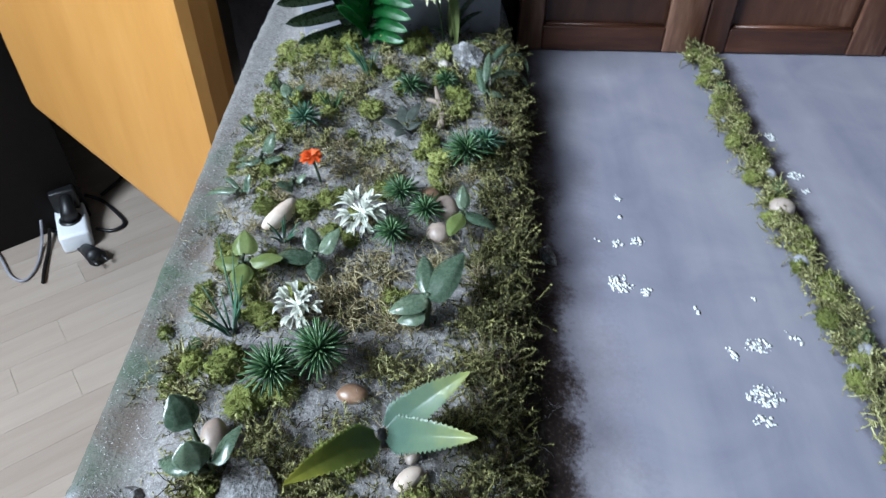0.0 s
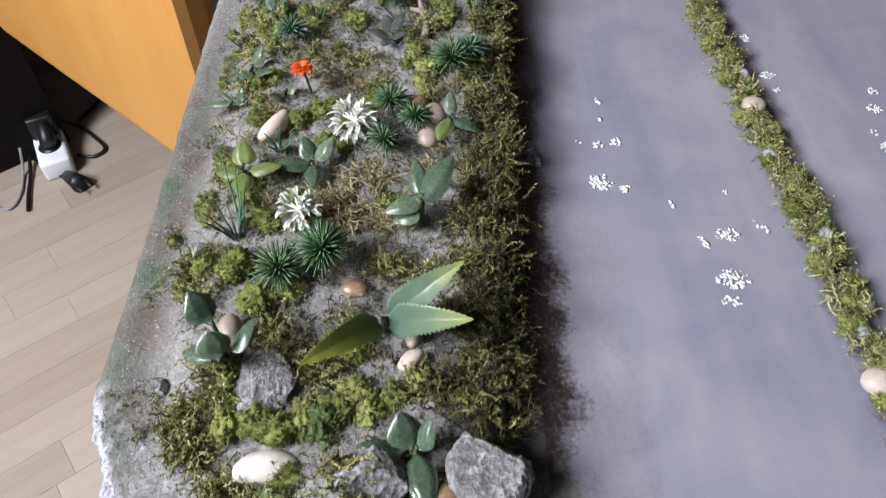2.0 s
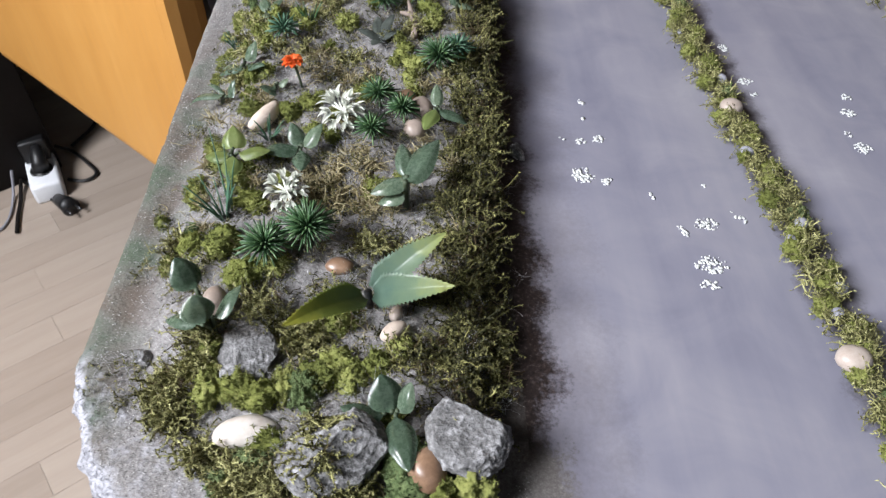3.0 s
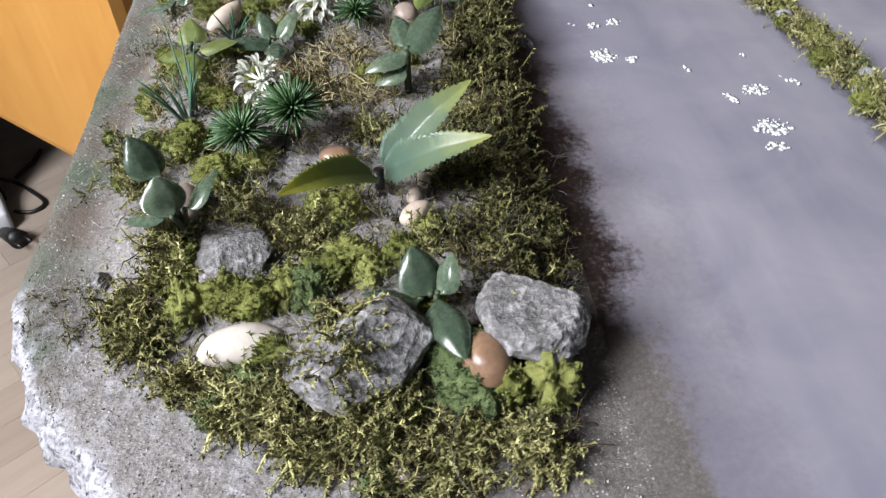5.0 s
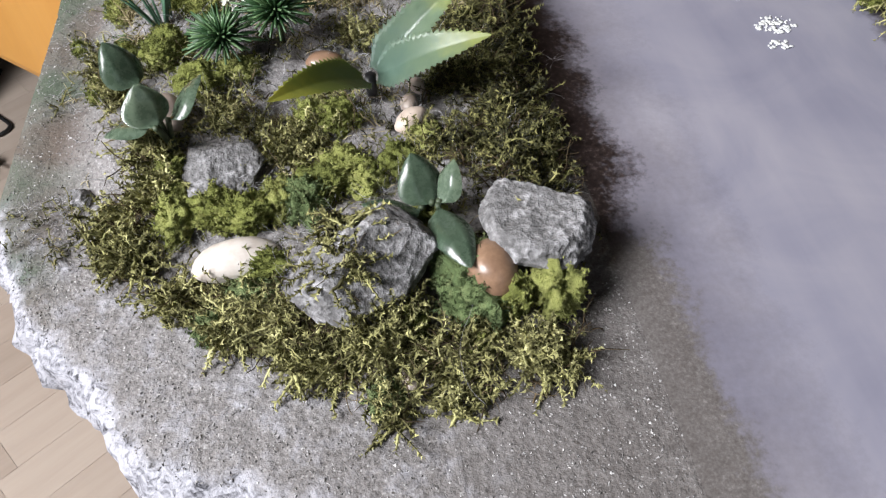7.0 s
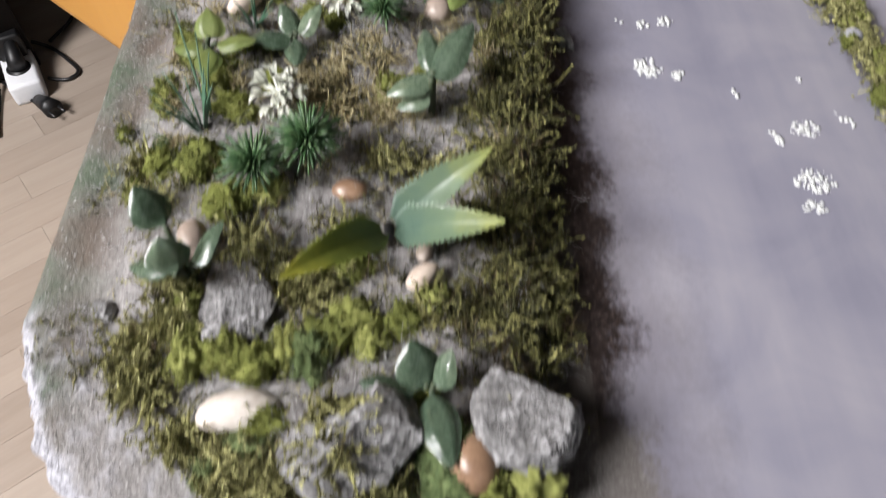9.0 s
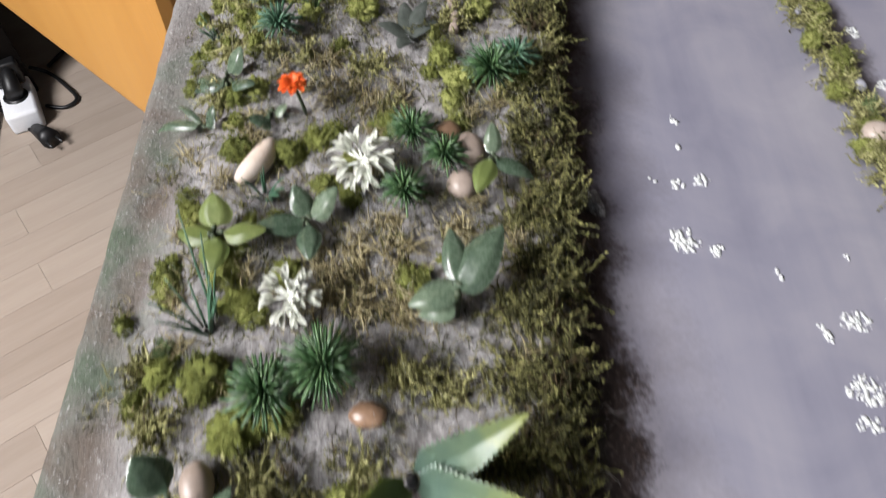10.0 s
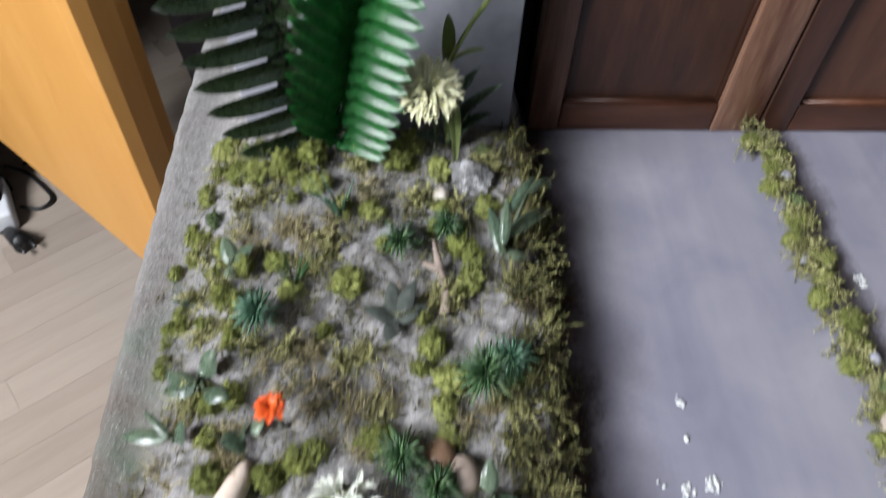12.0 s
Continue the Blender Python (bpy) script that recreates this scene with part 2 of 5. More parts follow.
def rock_material():
    """Dark grey plaster, dry-brushed with white along its crests, dusty in the hollows."""
    m, tree, b = material("plaster_rock", 0.8)
    where = place_of(tree)
    coarse, mid, fine = noise_of(tree, where, 60, 3), noise_of(tree, where, 330, 4, 0.7), noise_of(tree, where, 900, 3, 0.7)
    grey = ramp(tree, math_node(tree, "ADD", math_node(tree, "MULTIPLY", mid, 0.6), math_node(tree, "MULTIPLY", fine, 0.4)),
                [(0.3, srgb(58, 57, 57)), (0.5, srgb(98, 97, 97)), (0.7, srgb(142, 141, 141))])
    crest = tree.nodes.new("ShaderNodeNewGeometry").outputs["Pointiness"]
    white = math_node(tree, "ADD", math_node(tree, "MULTIPLY", math_node(tree, "SUBTRACT", crest, 0.5), 9.0), math_node(tree, "MULTIPLY", math_node(tree, "SUBTRACT", mid, 0.46), 2.6))
    white = math_node(tree, "MULTIPLY", white, math_node(tree, "MULTIPLY", math_node(tree, "SUBTRACT", coarse, 0.40), 5.0, True), True)
    tree.links.new(mix(tree, math_node(tree, "MULTIPLY", white, 0.85), grey, srgb(204, 203, 206)), b.inputs["Base Color"])
    bump(tree, b, math_node(tree, "ADD", mid, math_node(tree, "MULTIPLY", fine, 0.5)), 0.9, 0.0012)
    return m


def water_material():
    """Blue-grey painted water, satin, brushed lengthways; dark brown dry-brushed paint along the bank, with the bank's
    shadow in its colour.
    """
    m, tree, b = material("painted_water", 0.42)
    where = place_of(tree)
    streak = noise_of(tree, place_of(tree, (60, 5, 1)), 1.0, 4, 0.6)
    broad = noise_of(tree, place_of(tree, (10, 5, 1)), 1.0, 2)
    fine = noise_of(tree, where, 420, 3, 0.7)
    blue = ramp(tree, math_node(tree, "ADD", math_node(tree, "MULTIPLY", streak, 0.28), math_node(tree, "ADD", math_node(tree, "MULTIPLY", broad, 0.34), math_node(tree, "MULTIPLY", noise_of(tree, where, 22, 4, 0.6, 0.8), 0.38))),
                [(0.3, srgb(104, 104, 119)), (0.46, srgb(121, 120, 132)), (0.58, srgb(133, 131, 140)), (0.74, srgb(150, 148, 154))])
    sep = node(tree, "ShaderNodeSeparateXYZ", {0: where})
    x, y, z = sep.outputs
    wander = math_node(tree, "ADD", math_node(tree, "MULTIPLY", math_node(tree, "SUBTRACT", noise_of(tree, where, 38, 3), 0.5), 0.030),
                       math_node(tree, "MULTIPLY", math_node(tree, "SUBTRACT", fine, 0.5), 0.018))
    # dark band: brushed paint and the shadow beside the bank in one colour
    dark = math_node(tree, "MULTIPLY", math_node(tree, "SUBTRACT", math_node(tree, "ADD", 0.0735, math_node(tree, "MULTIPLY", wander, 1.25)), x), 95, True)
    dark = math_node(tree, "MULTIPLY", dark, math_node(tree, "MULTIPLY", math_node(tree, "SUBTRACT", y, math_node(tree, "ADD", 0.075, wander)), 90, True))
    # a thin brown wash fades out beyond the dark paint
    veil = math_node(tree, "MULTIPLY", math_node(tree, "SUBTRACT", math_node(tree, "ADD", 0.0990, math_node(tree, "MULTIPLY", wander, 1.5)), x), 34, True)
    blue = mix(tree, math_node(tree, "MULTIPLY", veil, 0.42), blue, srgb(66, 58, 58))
    earth_shade = ramp(tree, noise_of(tree, where, 520, 4, 0.7), [(0.36, srgb(20, 15, 14)), (0.55, srgb(40, 32, 30)), (0.72, srgb(84, 74, 72))])
    colour = mix(tree, dark, blue, earth_shade)
    # grey ground paint at the front, ragged where it meets the water
    sand = math_node(tree, "MULTIPLY", math_node(tree, "SUBTRACT", math_node(tree, "ADD", 0.0745, math_node(tree, "MULTIPLY", wander, 0.8)), x), 160, True)
    sand = math_node(tree, "MULTIPLY", sand, math_node(tree, "MULTIPLY", math_node(tree, "SUBTRACT", math_node(tree, "ADD", 0.098, wander), y), 120, True))
    grey = mix(tree, 0.6, grey_paint(tree, where), srgb(66, 60, 56))
    colour = mix(tree, sand, colour, grey)
    # dark wash beside the narrow ridge, on its far side; the ridge's shade is coloured in
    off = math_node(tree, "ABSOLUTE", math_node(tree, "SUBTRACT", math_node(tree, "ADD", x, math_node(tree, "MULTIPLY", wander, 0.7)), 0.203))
    wash_and_shade = math_node(tree, "MULTIPLY", math_node(tree, "SUBTRACT", 0.0125, off), 110, True)
    colour = mix(tree, math_node(tree, "MULTIPLY", wash_and_shade, 0.85), colour, srgb(56, 50, 50))
    tree.links.new(colour, b.inputs["Base Color"])
    tree.links.new(math_node(tree, "ADD", 0.34, math_node(tree, "MULTIPLY", streak, 0.2)), b.inputs["Roughness"])
    bump(tree, b, math_node(tree, "ADD", streak, math_node(tree, "MULTIPLY", fine, 0.3)), 0.12, 0.0006)
    return m


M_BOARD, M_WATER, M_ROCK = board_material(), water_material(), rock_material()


# ---------------------------------------------------------------- building helpers
def mesh_object(name, bm, mat, smooth_shade=True):
    data = bpy.data.meshes.new(name)
    bm.to_mesh(data)
    bm.free()
    data.materials.append(mat)
    for p in data.polygons:
        p.use_smooth = smooth_shade
    return new(name, data)


def part(name, bm, mat, parent, label="", smooth_shade=True):
    ob = mesh_object(name, bm, mat, smooth_shade)
    ob.parent = parent
    if label:
        tagged(ob, label)
    return ob


def thing(name, place, label, category, group="", turn=0.0):
    ob = new(name)
    ob.empty_display_size = 0.01
    ob.matrix_world = pose(*place, 0, 0, turn)
    return tagged(ob, label, category, group)


def box(bm, x0, x1, y0, y1, z0, z1, bevel=0.0):
    made = bmesh.ops.create_cube(bm, size=1.0)["verts"]
    for v in made:
        v.co = Vector(((x0 + x1) / 2 + v.co.x * (x1 - x0), (y0 + y1) / 2 + v.co.y * (y1 - y0), (z0 + z1) / 2 + v.co.z * (z1 - z0)))
    if bevel:
        edges = list({e for v in made for e in v.link_edges})
        bmesh.ops.bevel(bm, geom=edges, offset=bevel, segments=2, affect="EDGES", profile=0.6)
    return bm


def boxed(*sizes):
    return box(bmesh.new(), *sizes)


def tube(bm, points, radius, sides=6, taper=1.0):
    """A round bar along the points, closed at its ends."""
    rings, pts = [], [Vector(p) for p in points]
    for k, p in enumerate(pts):
        ahead = (pts[min(k + 1, len(pts) - 1)] - pts[max(k - 1, 0)]).normalized()
        side = ahead.cross(Vector((0.31, 0.17, 0.93))).normalized()
        up = side.cross(ahead)
        r = radius * (1 + (taper - 1) * k / (len(pts) - 1))
        rings.append([bm.verts.new(p + r * (math.cos(a) * side + math.sin(a) * up)) for a in (2 * math.pi * j / sides for j in range(sides))])
    for a, b in zip(rings, rings[1:]):
        for j in range(sides):
            bm.faces.new((a[j], a[(j + 1) % sides], b[(j + 1) % sides], b[j]))
    bm.faces.new(rings[0][::-1])
    bm.faces.new(rings[-1])
    return bm


def bezier(a, b, c, n=10):
    a, b, c = Vector(a), Vector(b), Vector(c)
    return [(1 - u) ** 2 * a + 2 * u * (1 - u) * b + u * u * c for u in (k / (n - 1) for k in range(n))]


def smooth(a, b, v):
    """0 below a, 1 above b, eased between."""
    u = min(max((v - a) / (b - a), 0.0), 1.0)
    return u * u * (3 - 2 * u)


def bank_front(x):
    """The y at which the planted bank begins, coming from the front."""
    return 0.046 + 0.95 * max(0.0, -x - 0.02) + 0.9 * max(0.0, x - 0.028)


def ridge_x(y):
    """The middle line of the narrow moss ridge between the two streams."""
    return 0.193 + 0.005 * math.sin(9.0 * y + 0.6)


def bank_side(y):
    """The x at which the planted bank drops to the stream."""
    return 0.043 + 0.015 * smooth(0.10, 0.30, y)


def ground(x, y):
    """The height of the modelled landscape over the painted water."""
    side = smooth(-0.120, -0.075, x) * (1 - smooth(bank_side(y) - 0.012, bank_side(y) + 0.001, x))
    along = smooth(0.0, 0.035, y - bank_front(x))
    lumps = 0.0025 * math.sin(61 * x + 9 * y) * math.sin(47 * y + 2) + 0.0018 * math.sin(113 * x - 31 * y + 1) * math.sin(97 * y)
    bank = side * along * (0.011 + 0.015 * smooth(0.10, 0.42, y) + lumps)
    d = abs(x - ridge_x(y)) / 0.015
    ridge = 0.006 * (1 - smooth(0.2, 1.0, d))
    d3 = abs(x - 0.345) / 0.018
    return bank + ridge + 0.006 * (1 - smooth(0.2, 1.0, d3))


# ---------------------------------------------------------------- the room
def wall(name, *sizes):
    return tagged(mesh_object(name, boxed(*sizes), M_WALL, False), "plain dark wall added to close the room and hold back bounce light", "wall", kind="structure")


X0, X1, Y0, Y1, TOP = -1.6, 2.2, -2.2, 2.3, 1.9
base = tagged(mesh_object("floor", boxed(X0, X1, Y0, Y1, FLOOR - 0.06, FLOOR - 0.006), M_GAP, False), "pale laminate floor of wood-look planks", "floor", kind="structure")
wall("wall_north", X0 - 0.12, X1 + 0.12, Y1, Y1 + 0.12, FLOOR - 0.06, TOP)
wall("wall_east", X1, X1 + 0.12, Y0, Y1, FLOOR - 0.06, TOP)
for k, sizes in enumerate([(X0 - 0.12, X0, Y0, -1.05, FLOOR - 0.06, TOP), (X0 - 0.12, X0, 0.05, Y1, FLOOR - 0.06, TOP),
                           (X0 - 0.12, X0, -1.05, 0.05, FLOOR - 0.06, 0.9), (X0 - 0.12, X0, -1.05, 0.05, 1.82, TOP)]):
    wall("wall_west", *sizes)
# the opening here is added to go with the fill lamp
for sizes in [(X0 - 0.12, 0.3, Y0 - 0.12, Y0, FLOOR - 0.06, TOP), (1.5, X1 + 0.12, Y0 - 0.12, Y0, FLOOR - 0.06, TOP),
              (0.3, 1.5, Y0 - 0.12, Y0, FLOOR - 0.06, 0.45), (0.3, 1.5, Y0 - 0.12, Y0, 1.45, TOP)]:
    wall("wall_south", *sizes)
tagged(mesh_object("ceiling", boxed(X0 - 0.12, X1 + 0.12, Y0 - 0.12, Y1 + 0.12, TOP, TOP + 0.08), M_CEILING, False), "plain grey ceiling added to close the room, dimmed against bounce light", "ceiling", kind="structure")


# ---------------------------------------------------------------- table under the board
def side_table():
    t = thing("table", (0, 0, FLOOR), "dark wooden table under the model landscape", "table")
    h = -0.045 - FLOOR
    part("tabletop", box(bmesh.new(), -0.02, 0.75, 0.12, 0.95, h - 0.03, h, 0.004), M_TABLE, t)
    for x in (0.02, 0.68):
        for y in (0.16, 0.88):
            part("leg", box(bmesh.new(), x, x + 0.05, y, y + 0.05, 0, h - 0.03, 0.003), M_TABLE, t)


side_table()

# ---------------------------------------------------------------- the model board
EDGE = [(-0.1410, 0.8000), (-0.1400, 0.6000), (-0.1410, 0.5000), (-0.1390, 0.4000), (-0.1360, 0.3000), (-0.1340, 0.2200), (-0.1330, 0.1600), (-0.1320, 0.1250), (-0.1210, 0.0980), (-0.1140, 0.0840),
        (-0.1040, 0.0740), (-0.0920, 0.0620), (-0.0850, 0.0480), (-0.0790, 0.0380), (-0.0680, 0.0320), (-0.0520, 0.0270), (-0.0320, 0.0140), (-0.0170, -0.0020), (0.0100, -0.0150), (0.0600, -0.0280),
        (0.1400, -0.0360), (0.2600, -0.0400), (0.5000, -0.0400), (0.6200, -0.0300), (0.6600, 0.0200), (0.6600, 0.8000)]


def edge_points(step):
    """The outline of the board, resampled evenly."""
    out = []
    for (ax, ay), (bx, by) in zip(EDGE, EDGE[1:] + EDGE[:1]):
        n = max(1, round(math.hypot(bx - ax, by - ay) / step))
        out += [Vector((ax + (bx - ax) * k / n, ay + (by - ay) * k / n, 0)) for k in range(n)]
    for _ in range(3):
        out = [(out[k - 1] + 2 * out[k] + out[(k + 1) % len(out)]) / 4 for k in range(len(out))]
    return out


def board_side(parent):
    """The rounded, torn plaster side of the board: a profile swept along the outline."""
    bm, rings = bmesh.new(), []
    outline = edge_points(0.0016)
    n = len(outline)
    profile = [(-0.016, -0.003), (-0.010, -0.0022), (-0.006, -0.0026), (-0.0025, -0.0045), (0.0, -0.009), (0.001, -0.016), (0.0, -0.024), (-0.003, -0.032), (-0.008, -0.040), (-0.03, -0.044)]
    for k, p in enumerate(outline):
        tangent = (outline[(k + 1) % n] - outline[k - 1]).normalized()
        out = Vector((tangent.y, -tangent.x, 0))
        if out.dot(p - Vector((0.25, 0.4, 0))) < 0:
            out = -out
        ring = []
        for j, (d, z) in enumerate(profile):
            rough = noise.noise(Vector((p.x * 70, p.y * 70, z * 110))) + 0.6 * noise.noise(Vector((p.x * 210, p.y * 210, z * 260)))
            pit = max(0.0, noise.noise(Vector((p.x * 110 + 5, p.y * 110, z * 150))) - 0.22)
            w = min(j / 3, 1) * (1 if j < len(profile) - 1 else 0) * (0.14 + 0.86 * (1 - smooth(0.12, 0.16, p.y)))
            ring.append(bm.verts.new(p + out * (d + w * (0.0040 * rough - 0.020 * pit)) + Vector((0, 0, z + (0.0009 * rough * w if j else 0)))))
        rings.append(ring)
    for a, b in zip(rings, rings[1:] + rings[:1]):
        for j in range(len(profile) - 1):
            bm.faces.new((a[j], a[j + 1], b[j + 1], b[j]))
    bm.faces.new([r[-1] for r in rings])
    bmesh.ops.recalc_face_normals(bm, faces=bm.faces)
    return part("board_edge", bm, M_BOARD, parent, "torn white and grey plaster edge of the board")


def inside(x, y, margin):
    """Whether a place lies on the board, that far from its outline."""
    hit, low = False, 9.0
    pts = EDGE
    for (ax, ay), (bx, by) in zip(pts, pts[1:] + pts[:1]):
        if (ay > y) != (by > y) and x < ax + (y - ay) * (bx - ax) / (by - ay):
            hit = not hit
        dx, dy = bx - ax, by - ay
        u = min(max(((x - ax) * dx + (y - ay) * dy) / (dx * dx + dy * dy), 0), 1)
        low = min(low, math.hypot(x - ax - u * dx, y - ay - u * dy))
    return (low if hit else -low) > margin if margin is not None else (low if hit else -low)


def sheet(xs, ys, height, keep, mat, name, parent, label):
    bm, verts = bmesh.new(), {}
    for i, x in enumerate(xs):
        for j, y in enumerate(ys):
            if keep(x, y):
                verts[i, j] = bm.verts.new((x, y, height(x, y)))
    for (i, j), v in verts.items():
        c = [verts.get(k) for k in ((i, j), (i + 1, j), (i + 1, j + 1), (i, j + 1))]
        if all(c):
            bm.faces.new(c)
    return part(name, bm, mat, parent, label)


def soil_height(x, y):
    h = ground(x, y)
    up = min(1.0, h / 0.008)
    p = Vector((x, y, 0))
    near = inside(x, y, None) if y < 0.14 or x < -0.115 else 1.0
    sink = 0.0045 * max(0.0, 1 - near / 0.011) ** 2
    return h - sink - 0.0004 + (0.0022 * noise.noise(p * 120) + 0.0011 * noise.noise(p * 320)) * up + 0.00035 * noise.noise(p * 420)


board = thing("model_board", (0, 0, 0), "model landscape board with grey gritty ground and torn plaster edge", "diorama")
board_side(board)
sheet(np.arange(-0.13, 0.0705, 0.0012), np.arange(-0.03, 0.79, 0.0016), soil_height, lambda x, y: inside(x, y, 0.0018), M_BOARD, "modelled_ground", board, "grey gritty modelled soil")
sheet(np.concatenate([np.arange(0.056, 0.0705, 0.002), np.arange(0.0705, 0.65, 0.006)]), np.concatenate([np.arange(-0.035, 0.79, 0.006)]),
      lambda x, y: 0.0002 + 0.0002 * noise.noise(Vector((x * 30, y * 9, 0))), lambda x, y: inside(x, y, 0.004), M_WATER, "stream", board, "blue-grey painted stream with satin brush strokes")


# ---------------------------------------------------------------- moss in loose strands
def strand_mesh(name, roots, ups, length, radius, curl, mats, seed, segs=5, frill=0.0, flat=1.0):
    """Many thin curly three-sided strands in one mesh; roots and ups: arrays of three columns. frill: the size of the tiny leaves along them."""
    rng = np.random.default_rng(seed)
    n = len(roots)
    d = ups + rng.normal(0, 0.75, (n, 3))
    d /= np.linalg.norm(d, axis=1, keepdims=True)
    L = length * rng.uniform(0.5, 1.35, (n, 1)) / segs
    R = radius * rng.uniform(0.6, 1.4, (n, 1))
    p, rings = roots.copy(), []
    bend = rng.normal(0, curl, (n, 3))
    flakes = []
    for k in range(segs + 1):
        side = np.cross(d, np.array([0.3, 0.5, 0.81]))
        side /= np.linalg.norm(side, axis=1, keepdims=True) + 1e-9
        up = np.cross(side, d)
        r = R * (1 - 0.55 * k / segs)
        rings.append(np.stack([p + r * (flat * math.cos(a) * side + math.sin(a) / flat * up) for a in (0, 2.094, 4.189)], 1))
        if frill:
            for _ in range(4 if segs > 6 else 2):
                out = np.cross(d, rng.normal(0, 1, (n, 3)))
                out /= np.linalg.norm(out, axis=1, keepdims=True) + 1e-9
                q, size = p + d * L * rng.uniform(0, 1, (n, 1)), frill * rng.uniform(0.6, 1.5, (n, 1))
                flakes.append(np.stack([q - d * size * 0.32, q + d * size * 0.32, q + (out + 0.5 * d) * size], 1))
        p = p + d * L
        d = d + bend + rng.normal(0, curl * 0.7, (n, 3))
        d[:, 2] -= 0.12
        d /= np.linalg.norm(d, axis=1, keepdims=True)
    verts = np.stack(rings, 1).reshape(-1, 3)
    per = 3 * (segs + 1)
    one = [(3 * k + j, 3 * k + (j + 1) % 3, 3 * k + 3 + (j + 1) % 3, 3 * k + 3 + j) for k in range(segs) for j in range(3)]
    faces = (np.arange(n)[:, None, None] * per + np.array(one)[None]).reshape(-1, 4)
    corners, starts, total = faces.ravel(), np.arange(0, faces.size, 4), len(faces)
    if flakes:
        extra = np.concatenate(flakes).reshape(-1, 3)
        corners = np.concatenate([corners, len(verts) + np.arange(len(extra))])
        starts = np.concatenate([starts, faces.size + np.arange(0, len(extra), 3)])
        verts, total = np.concatenate([verts, extra]), total + len(extra) // 3
    data = bpy.data.meshes.new(name)
    data.vertices.add(len(verts))
    data.vertices.foreach_set("co", verts.ravel())
    data.loops.add(len(corners))
    data.loops.foreach_set("vertex_index", corners)
    data.polygons.add(total)
    data.polygons.foreach_set("loop_start", starts)
    data.materials.append(mats)
    data.update(calc_edges=True)
    data.polygons.foreach_set("use_smooth", np.ones(total, bool))
    return new(name, data)


def patches(spots, density, seed, mound=0.0048, heap=9.5e-5):
    """Roots on small mounds scattered over round and long spots (x, y, rx, ry, lift) of the ground, and the way they grow."""
    rng = np.random.default_rng(seed)
    roots, ups = [], []
    for x, y, rx, ry, *raised in spots:
        area = rx * ry * 3.14
        heaps = max(1, round(area / heap))
        each = int(area * density / heaps)
        for _ in range(heaps):
            a, r = rng.uniform(0, 6.283), math.sqrt(rng.uniform(0, 1))
            tx, ty = x + rx * r * math.cos(a), y + ry * r * math.sin(a)
            w, tall = mound * rng.uniform(0.55, 1.25), mound * rng.uniform(0.35, 1.15)
            low = ground(tx, ty) + sum(raised)
            b, q = rng.uniform(0, 6.283, each), np.sqrt(rng.uniform(0, 1, each))
            dx, dy, dz = q * np.cos(b), q * np.sin(b), np.sqrt(1 - q * q * 0.98)
            roots.append(np.stack([tx + w * dx, ty + w * dy, low + tall * dz - 0.001], 1))
            ups.append(np.stack([dx, dy, 0.25 + dz], 1))
    return np.concatenate(roots), np.concatenate(ups)


def moss(name, spots, density, length, radius, curl, mat, seed, label, lean=(0, 0, 0), frill=0.0, mound=0.0048, segs=5, flat=1.0, heap=9.5e-5):
    roots, ups = patches(spots, density, seed, mound, heap)
    ob = strand_mesh(name, roots, ups + np.array(lean, float), length, radius, curl, mat, seed, segs, frill, flat)
    return tagged(ob, label, "moss", kind="stuff")


FRONT = [(-0.0460, 0.0725, 0.0080, 0.0060), (-0.0365, 0.0660, 0.0090, 0.0060), (-0.0270, 0.0615, 0.0090, 0.0060), (-0.0180, 0.0590, 0.0090, 0.0060), (-0.0880, 0.1230, 0.0080, 0.0080), (-0.0830, 0.1130, 0.0090, 0.0085), (-0.0800, 0.1330, 0.0060, 0.0075), (-0.0770, 0.1192, 0.0075, 0.0095), (-0.0797, 0.0979, 0.0068, 0.0051), (-0.0693, 0.0900, 0.0085, 0.0059),
         (-0.0577, 0.0822, 0.0093, 0.0068), (-0.0464, 0.0762, 0.0102, 0.0068), (-0.0325, 0.0672, 0.0119, 0.0076), (-0.0201, 0.0643, 0.0119, 0.0102), (-0.0088, 0.0605, 0.0110, 0.0102), (-0.0129, 0.0514, 0.0085, 0.0059),
         (0.0070, 0.0561, 0.0102, 0.0068), (0.0078, 0.0438, 0.0076, 0.0051), (0.0255, 0.0506, 0.0085, 0.0068), (0.0342, 0.0544, 0.0076, 0.0068), (-0.0202, 0.0820, 0.0051, 0.0076, .008), (-0.0149, 0.0829, 0.0076, 0.0026, .010), (-0.0239, 0.0777, 0.0043, 0.0051, .005)]
MIDDLE = [(-0.0442, 0.1396, 0.0104, 0.0080), (-0.0331, 0.1339, 0.0096, 0.0080), (-0.0214, 0.1424, 0.0088, 0.0064), (-0.0495, 0.1517, 0.0072, 0.0056), (-0.0287, 0.1541, 0.0096, 0.0048), (-0.1044, 0.1905, 0.0056, 0.0080),
          (-0.0956, 0.1677, 0.0048, 0.0064), (-0.0109, 0.1874, 0.0080, 0.0064), (0.0095, 0.1808, 0.0064, 0.0080)]
BANK = [(bank_side(0.095 + 0.022 * k) - 0.012, 0.095 + 0.022 * k, .008, .016) for k in range(17)] + [(bank_side(0.12 + 0.022 * k) - 0.005, 0.12 + 0.022 * k, .004, .016) for k in range(15)]
